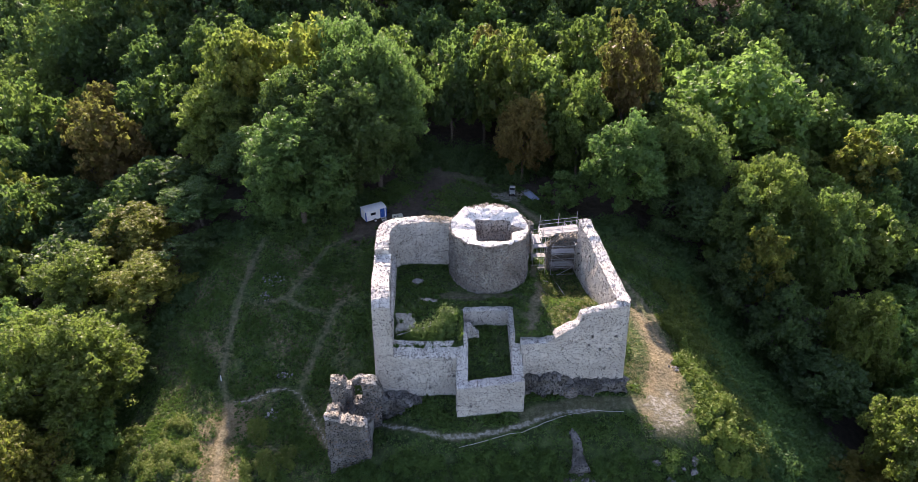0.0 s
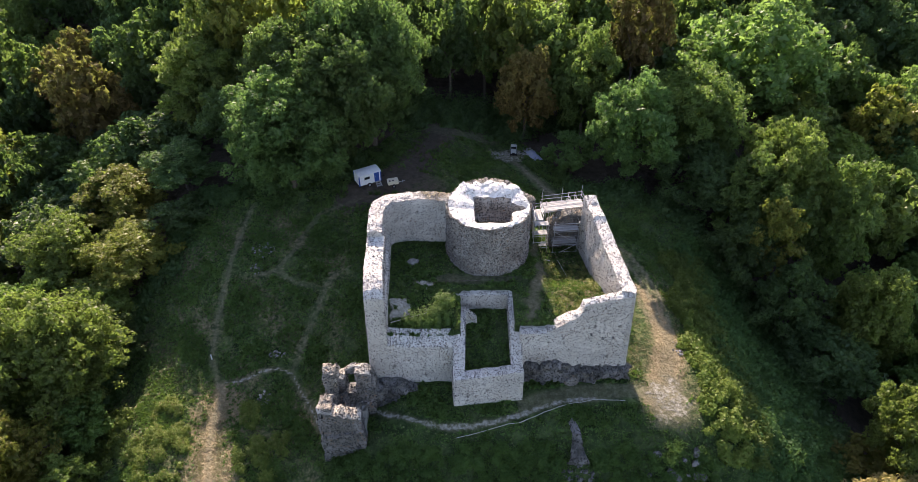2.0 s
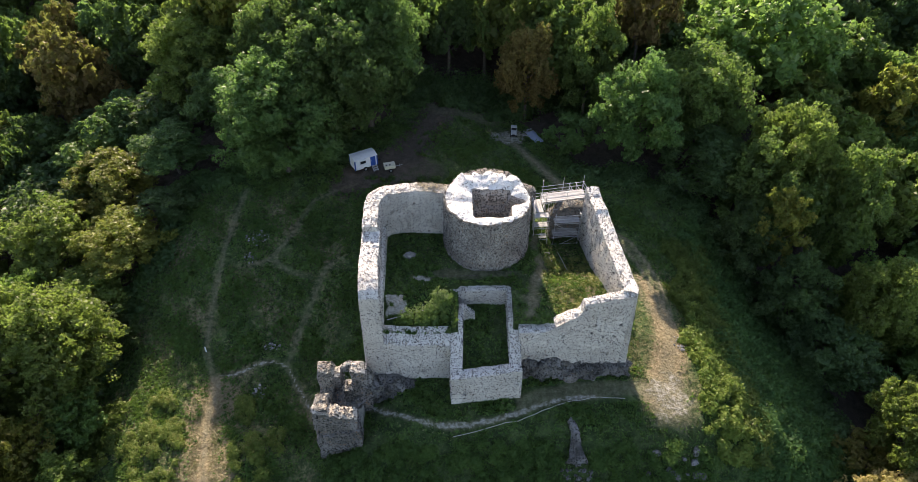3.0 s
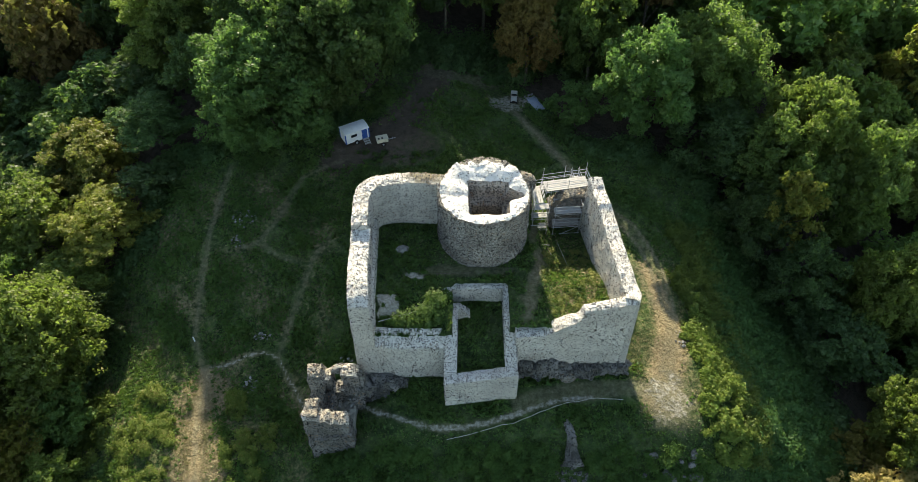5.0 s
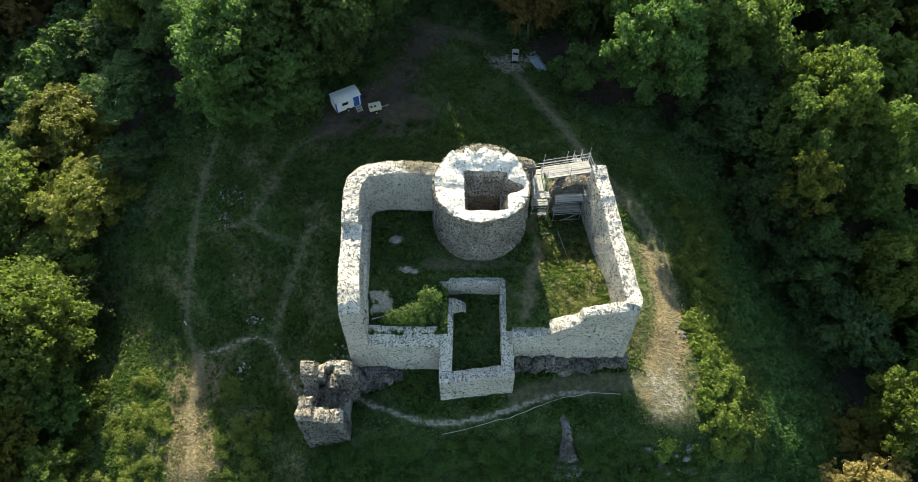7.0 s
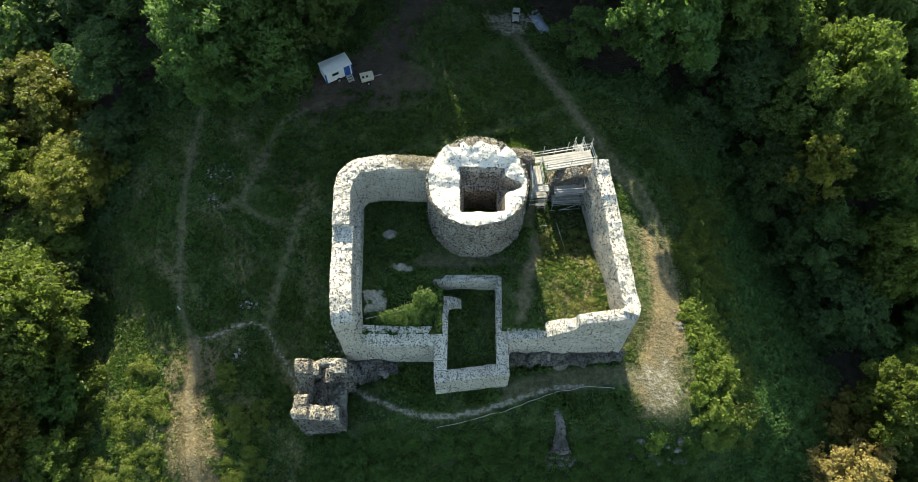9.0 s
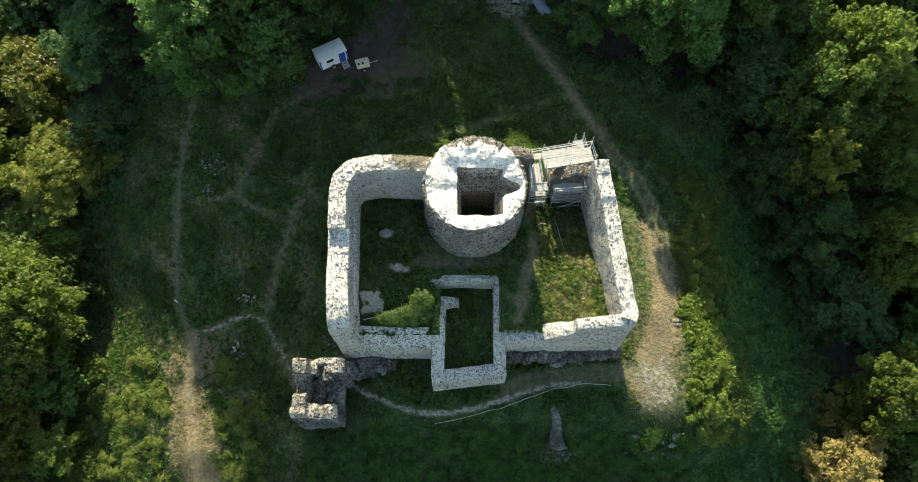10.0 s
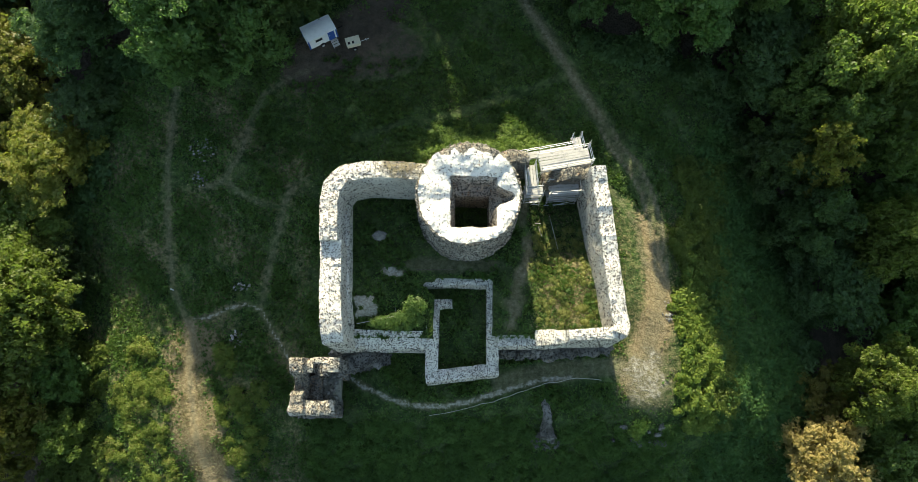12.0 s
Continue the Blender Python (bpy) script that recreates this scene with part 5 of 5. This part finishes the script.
def tarpaulin():
    """A crumpled sheet over a heap."""
    bm = bmesh.new()
    bmesh.ops.create_grid(bm, x_segments=18, y_segments=26, size=1.0)
    for v in bm.verts:
        x, y = v.co.x * 0.7, v.co.y * 1.6
        v.co = Vector((x, y, max(0.0, 0.5 * (1 - v.co.x ** 2) * (1 - v.co.y ** 2)) + 0.14 * noise.noise(Vector((x * 2.5, y * 2.5, 1))) + 0.06))
    bmesh.ops.solidify(bm, geom=bm.faces[:], thickness=0.02)
    ob = part("tarpaulin", bm, painted("grey_blue_sheet", (0.24, 0.28, 0.36), 0.6))
    ob.matrix_world = pose(11.6, 91.8, level(11.6, 91.8), 0, 0, 24)
    tagged(ob, "crumpled grey-blue tarpaulin over a heap of stones", "tarpaulin")


tarpaulin()


# ---- rope, poles, stake ----
def laid_rope():
    line = [(0.0, 43.05), (2.4, 43.45), (4.3, 44.0), (6.6, 44.6), (9.1, 45.5), (11.3, 46.25), (14.5, 46.85), (16.8, 46.7)]
    bm = bmesh.new()
    pts = [Vector((p.x + 0.05 * wobble(p.x, p.y, 1.9, 2.0), p.y + 0.06 * wobble(p.x, p.y, 2.3, 1.0), level(p.x, p.y) + 0.07)) for p, _, _ in along(line, 0.4)]
    for p, q in zip(pts, pts[1:]):
        tube(bm, p, q, 0.032)
    tagged(part("rope", bm, mat_rope), "pale rope laid along the edge of the trodden path", "rope")


laid_rope()


def pole(a, b, r, label, material=None):
    x0, y0, h0 = a
    x1, y1, h1 = b
    ob = part("pole", tube(bmesh.new(), (x0, y0, level(x0, y0) + h0), (x1, y1, level(x1, y1) + h1), r, 8), material or mat_plank)
    return tagged(ob, label, "pole")


pole((-6.4, 51.1, 0.5), (-2.9, 51.75, 0.75), 0.035, "thin pale pole laid across the courtyard bush")
pole((-3.0, 55.0, 0.1), (-2.95, 51.9, 0.5), 0.02, "thin pale pole lying in the courtyard grass")
pole((-1.2, 55.9, 0.12), (2.4, 56.0, 0.12), 0.03, "long board lying behind the low wall", mat_bark)
pole((-27.9, 55.6, -0.2), (-27.85, 55.6, 0.75), 0.07, "short white marker stake beside the path", mat_white)
pole((11.2, 61.6, 0.0), (11.9, 58.2, 0.05), 0.03, "thin dark pole lying in the courtyard grass", mat_steel)


# ---- shrubs, weeds and grass ----
def shrubs(name, label, rows, leaves, size, material, seed, kind="stuff", category="shrubs"):
    """Bushes as sprays of leaves round dark hearts: rows of x, y, radius, height."""
    rng = np.random.default_rng(seed)
    verts, quads, tris, k = [], [], [], 0
    for x, y, r, h in rows:
        z = level(x, y)
        n = max(12, int(leaves * r * r))
        d = rng.normal(0, 1, (n, 3))
        d[:, 2] = np.abs(d[:, 2])
        d /= np.linalg.norm(d, axis=1, keepdims=True)
        wave = 1 + 0.3 * np.sin(4 * d[:, 0] + x) * np.sin(4 * d[:, 1] + y)
        at = np.array([x, y, z]) + d * np.array([r, r, h]) * (rng.uniform(0.55, 1.05, n) * wave)[:, None]
        v = leaf_quads(at, d + np.array([0, 0, 0.4]), size, rng, 0.6)
        verts.append(v)
        quads.append(np.arange(len(v)).reshape(-1, 3) + k)
        k += len(v)
        v = np.array([x, y, z]) + LUMP[0] * np.array([r, r, h]) * 0.58
        verts.append(v)
        tris.append(LUMP[1] + k)
        k += len(v)
    mesh = triangle_mesh(name, np.concatenate(verts), np.concatenate(quads + tris))
    return tagged(link_part(name, mesh, material), label, category, kind=kind)


def strew(n, x0, x1, y0, y1, seed, keep):
    rng = random.Random(seed)
    out = []
    while len(out) < n:
        x, y = rng.uniform(x0, x1), rng.uniform(y0, y1)
        if keep(x, y):
            out.append((x, y, rng.random()))
    return out


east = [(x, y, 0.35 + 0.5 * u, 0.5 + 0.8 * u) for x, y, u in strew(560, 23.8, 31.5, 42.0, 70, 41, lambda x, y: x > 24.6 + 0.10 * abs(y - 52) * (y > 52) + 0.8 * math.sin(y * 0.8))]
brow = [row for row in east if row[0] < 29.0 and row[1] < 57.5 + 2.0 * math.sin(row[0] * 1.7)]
shrubs("slope_shrubs", "leafy green shrubs along the brow of the slope", brow, 330, 0.24, mat_brow, 51)
# The rest of these shrubs stand in shade, imitated by a greener leaf colour.
shrubs("slope_nettles", "leafy shrubs higher up and farther out on the slope, their shade put into greener leaves", [row for row in east if row not in brow], 380, 0.20, mat_shrub, 69)
lower = [(x, y, 0.6 + 0.9 * u, 0.5 + 0.7 * u) for x, y, u in strew(560, 29.0, 42.0, 36, 74, 42, lambda x, y: inside(x, y, CLEARING))]
shrubs("slope_weeds", "tall dark green weeds on the steep slope", lower, 170, 0.24, mat_tall, 52)
south = [(x, y, 0.45 + 0.6 * u, 0.35 + 0.5 * u) for x, y, u in strew(520, -12, 25, 34, 43.4, 43, lambda x, y: y < 42.6 and not (10.2 < x < 13.0 and y > 39.9))]
shrubs("slope_nettles", "dense green nettles on the steep slope", south, 420, 0.15, mat_nettle, 53)
west = [(x, y, 0.2 + 0.5 * u ** 3, 0.3 + 0.9 * u ** 3) for x, y, u in strew(800, -36, -17, 34, 50.5, 44, lambda x, y: abs(x + 24.9 + 0.2 * (y - 45)) > 2.5 and not (x > -21 and y > 46) and math.sin(x * 1.5) * math.sin(y * 1.2 + x) > 0.0 and x > -34 + 0.2 * (y - 40))]
shrubs("path_shrubs", "leafy shrubs and tall weeds beside the dry path", west, 520, 0.13, mat_path, 54)
shrubs("path_weeds", "dry brown weeds among the shrubs beside the dry path", [(x, y, 0.75 * r, 0.95 * h) for x, y, r, h in west[::3]], 520, 0.10, mat_weed, 68)
brake = [(x, y, 0.4 + 0.8 * u, 0.4 + 1.0 * u) for x, y, u in strew(160, -43, -33, 34, 50, 66, lambda x, y: x < -34 - 0.1 * (y - 40))]
shrubs("wood_edge_shrubs", "green undergrowth between the dry path and the wood", brake, 200, 0.24, mat_shrub, 67)
edge = [(x, y, 0.7 + 1.1 * u, 0.6 + 1.4 * u) for x, y, u in strew(300, -46, 46, 44, 104, 45, lambda x, y: inside(x, y, CLEARING) and near_line(x, y, CLEARING[1:-1]).min() < 3.2 and not (-14 < x < 15 and 80 < y < 97))]
edge += [(x, y, 1.0 + 1.3 * u, 1.6 + 2.6 * u) for x, y, u in strew(130, -16, 24, 96, 106, 71, lambda x, y: y > 99.5 + 0.01 * x * x * (x < 0) - 0.35 * max(0, x - 4))]
shrubs("wood_edge_shrubs", "dark undergrowth along the edge of the wood", edge, 100, 0.32, mat_leaf["deep"], 55)
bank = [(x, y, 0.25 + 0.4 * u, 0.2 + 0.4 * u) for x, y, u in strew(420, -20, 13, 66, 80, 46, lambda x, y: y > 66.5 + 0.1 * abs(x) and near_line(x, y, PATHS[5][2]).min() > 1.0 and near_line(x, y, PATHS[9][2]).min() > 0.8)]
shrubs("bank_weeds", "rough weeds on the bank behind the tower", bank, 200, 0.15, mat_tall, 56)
# Sunlit patch of the bank: brighter leaves than the weeds stand in for sun.
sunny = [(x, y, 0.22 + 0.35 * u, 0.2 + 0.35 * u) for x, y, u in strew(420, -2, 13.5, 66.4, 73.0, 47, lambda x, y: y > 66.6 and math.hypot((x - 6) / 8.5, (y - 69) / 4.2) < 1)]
shrubs("bank_grass", "tall grass on the bank behind the tower, its sunlight put into a brighter leaf colour", sunny, 260, 0.16, mat_shrub, 58)
lawn = [(x, y, 0.2 + 0.35 * u, 0.12 + 0.22 * u) for x, y, u in strew(170, 9.2, 15.2, 51, 60.5, 48, lambda x, y: x < 15.6 - 0.12 * (y - 50))]
shrubs("courtyard_weeds", "sunlit low weeds and grass in the courtyard", lawn, 300, 0.10, mat_lawn, 59)
bush = [(-5.0, 51.2, 0.6, 1.2), (-4.3, 51.3, 0.8, 1.6), (-3.5, 51.3, 0.85, 1.8), (-2.7, 51.5, 0.9, 1.9), (-1.9, 51.8, 0.9, 1.9), (-1.2, 52.2, 0.85, 1.8), (-0.7, 52.7, 0.7, 1.6), (-1.5, 52.8, 0.7, 1.5),
        (-0.8, 51.4, 0.7, 1.6), (-1.8, 51.0, 0.7, 1.5), (-2.8, 50.9, 0.6, 1.3)]
shrubs("courtyard_bush", "bright green bush growing against the wall", bush, 900, 0.14, mat_leaf["green"], 57, kind="thing", category="bush")


def open_turf(x, y):
    if not inside(x, y, CLEARING) or inside(x, y, ROOM) or inside(x, y, TERRACE) or math.hypot((x + 8) / 8.0, (y - 81) / 4.0) < 1 or math.hypot((x - 1) / 9.0, (y - 97.5) / 4.0) < 1 or (6 < x < 19 and 45.5 < y < 49):
        return False
    return all(near_line(x, y, line).min() > half + 0.5 for half, _, line in PATHS) and abs(wobble(x, y, 9.0, 3.0)) > 0.12 and court_wear(x, y) < 0.25


tufts = strew(2600, -36, 30, 44, 92, 49, open_turf)
shrubs("weed_tufts", "scattered tufts of weeds in the rough grass", [(x, y, 0.12 + 0.28 * u * u, 0.12 + 0.3 * u * u) for x, y, u in tufts[:1300]], 420, 0.13, mat_tall, 64)
shrubs("grass_tufts", "scattered pale tufts of grass in the meadow", [(x, y, 0.12 + 0.22 * u * u, 0.12 + 0.25 * u * u) for x, y, u in tufts[1300:]], 420, 0.12, mat_grass, 65)


def blades(name, label, x, y, size, material, seed):
    rng = np.random.default_rng(seed)
    at = np.stack([x, y, height(x, y) + size * 0.25], -1)
    d = rng.normal(0, 1, (len(x), 3)) * np.array([1, 1, 0.5]) + np.array([0, 0, 0.5])
    v = leaf_quads(at, d, 1.0, rng, 0.3)
    v = (v.reshape(-1, 3, 3) - at[:, None]) * (size * 1.5)[:, None, None] + at[:, None]
    mesh = triangle_mesh(name, v.reshape(-1, 3), np.arange(len(x) * 3).reshape(-1, 3))
    tagged(link_part(name, mesh, material), label, "grass", kind="stuff")


def grass():
    """Blades and weeds over the open ground, thin where it is trodden, dry beside the sunny paths."""
    rng = np.random.default_rng(61)
    n = 700000
    x, y = rng.uniform(-42, 42, n), rng.uniform(36, 102, n)
    keep = inside(x, y, CLEARING)
    for half, worn, line in PATHS:
        keep &= near_line(x, y, line) > half + 0.15 + 0.6 * rng.random(n)
    keep &= near_line(x, y, [(7.5, 46.6), (12, 47.4), (18.5, 47.6)]) > 1.2
    keep &= np.hypot((x - 21.4) / 2.7, (y - 47.0) / 3.4) > 0.55 + 0.6 * rng.random(n)
    keep &= np.hypot((x + 8) / 8.0, (y - 81) / 4.0) > 0.9
    keep &= np.maximum(abs(x + 5.6) / 1.0, abs(y - 52.6) / 0.9) > 1.0
    keep &= near_line(x, y, [(-14, 79), (-7, 84), (-3, 95), (-2, 104)]) > 1.0 + 2.5 * rng.random(n)
    keep &= np.hypot((x - 1.0) / 8.0, (y - 97.5) / 3.6) > 0.6 + 0.5 * rng.random(n)
    keep &= np.hypot((x - 7.6) / 3.4, (y - 92) / 2.6) > 0.7 + 0.5 * rng.random(n)
    keep &= court_wear(x, y) < 0.15 + 0.6 * rng.random(n)
    keep &= ~(inside(x, y, TERRACE) & (x > 19.5) & (rng.random(n) < 0.8))
    patch = wobble(x, y, 7.0, 5.0) + 0.6 * wobble(x, y, 2.3, 6.0)
    dry = near_line(x, y, DRY_PATH) < 1.0 + 2.6 * rng.random(n)
    dry |= near_line(x, y, PATHS[7][2][:4]) < 0.8 + 2.4 * rng.random(n)
    dry |= inside(x, y, TERRACE) & (rng.random(n) < 0.6)
    dry |= inside(x, y, COURT) & (x > 9) & (rng.random(n) < 0.35)
    dry |= (rng.random(n) < 0.02 + 0.08 * np.clip(wobble(x, y, 13.0, 8.0), 0, 1))
    keep &= dry | (rng.random(n) < 0.5 + 0.5 * patch)
    size = 0.13 + 0.14 * np.clip(patch, 0, 1) + 0.12 * rng.random(n) ** 2
    green, straw = keep & ~dry, keep & dry
    blades("grass", "rough grass and low weeds over the hilltop", x[green], y[green], size[green] * 0.85, mat_grass, 62)
    blades("dry_grass", "straw-coloured dry grass beside the paths", x[straw], y[straw], size[straw] * 0.45, mat_straw, 63)


grass()
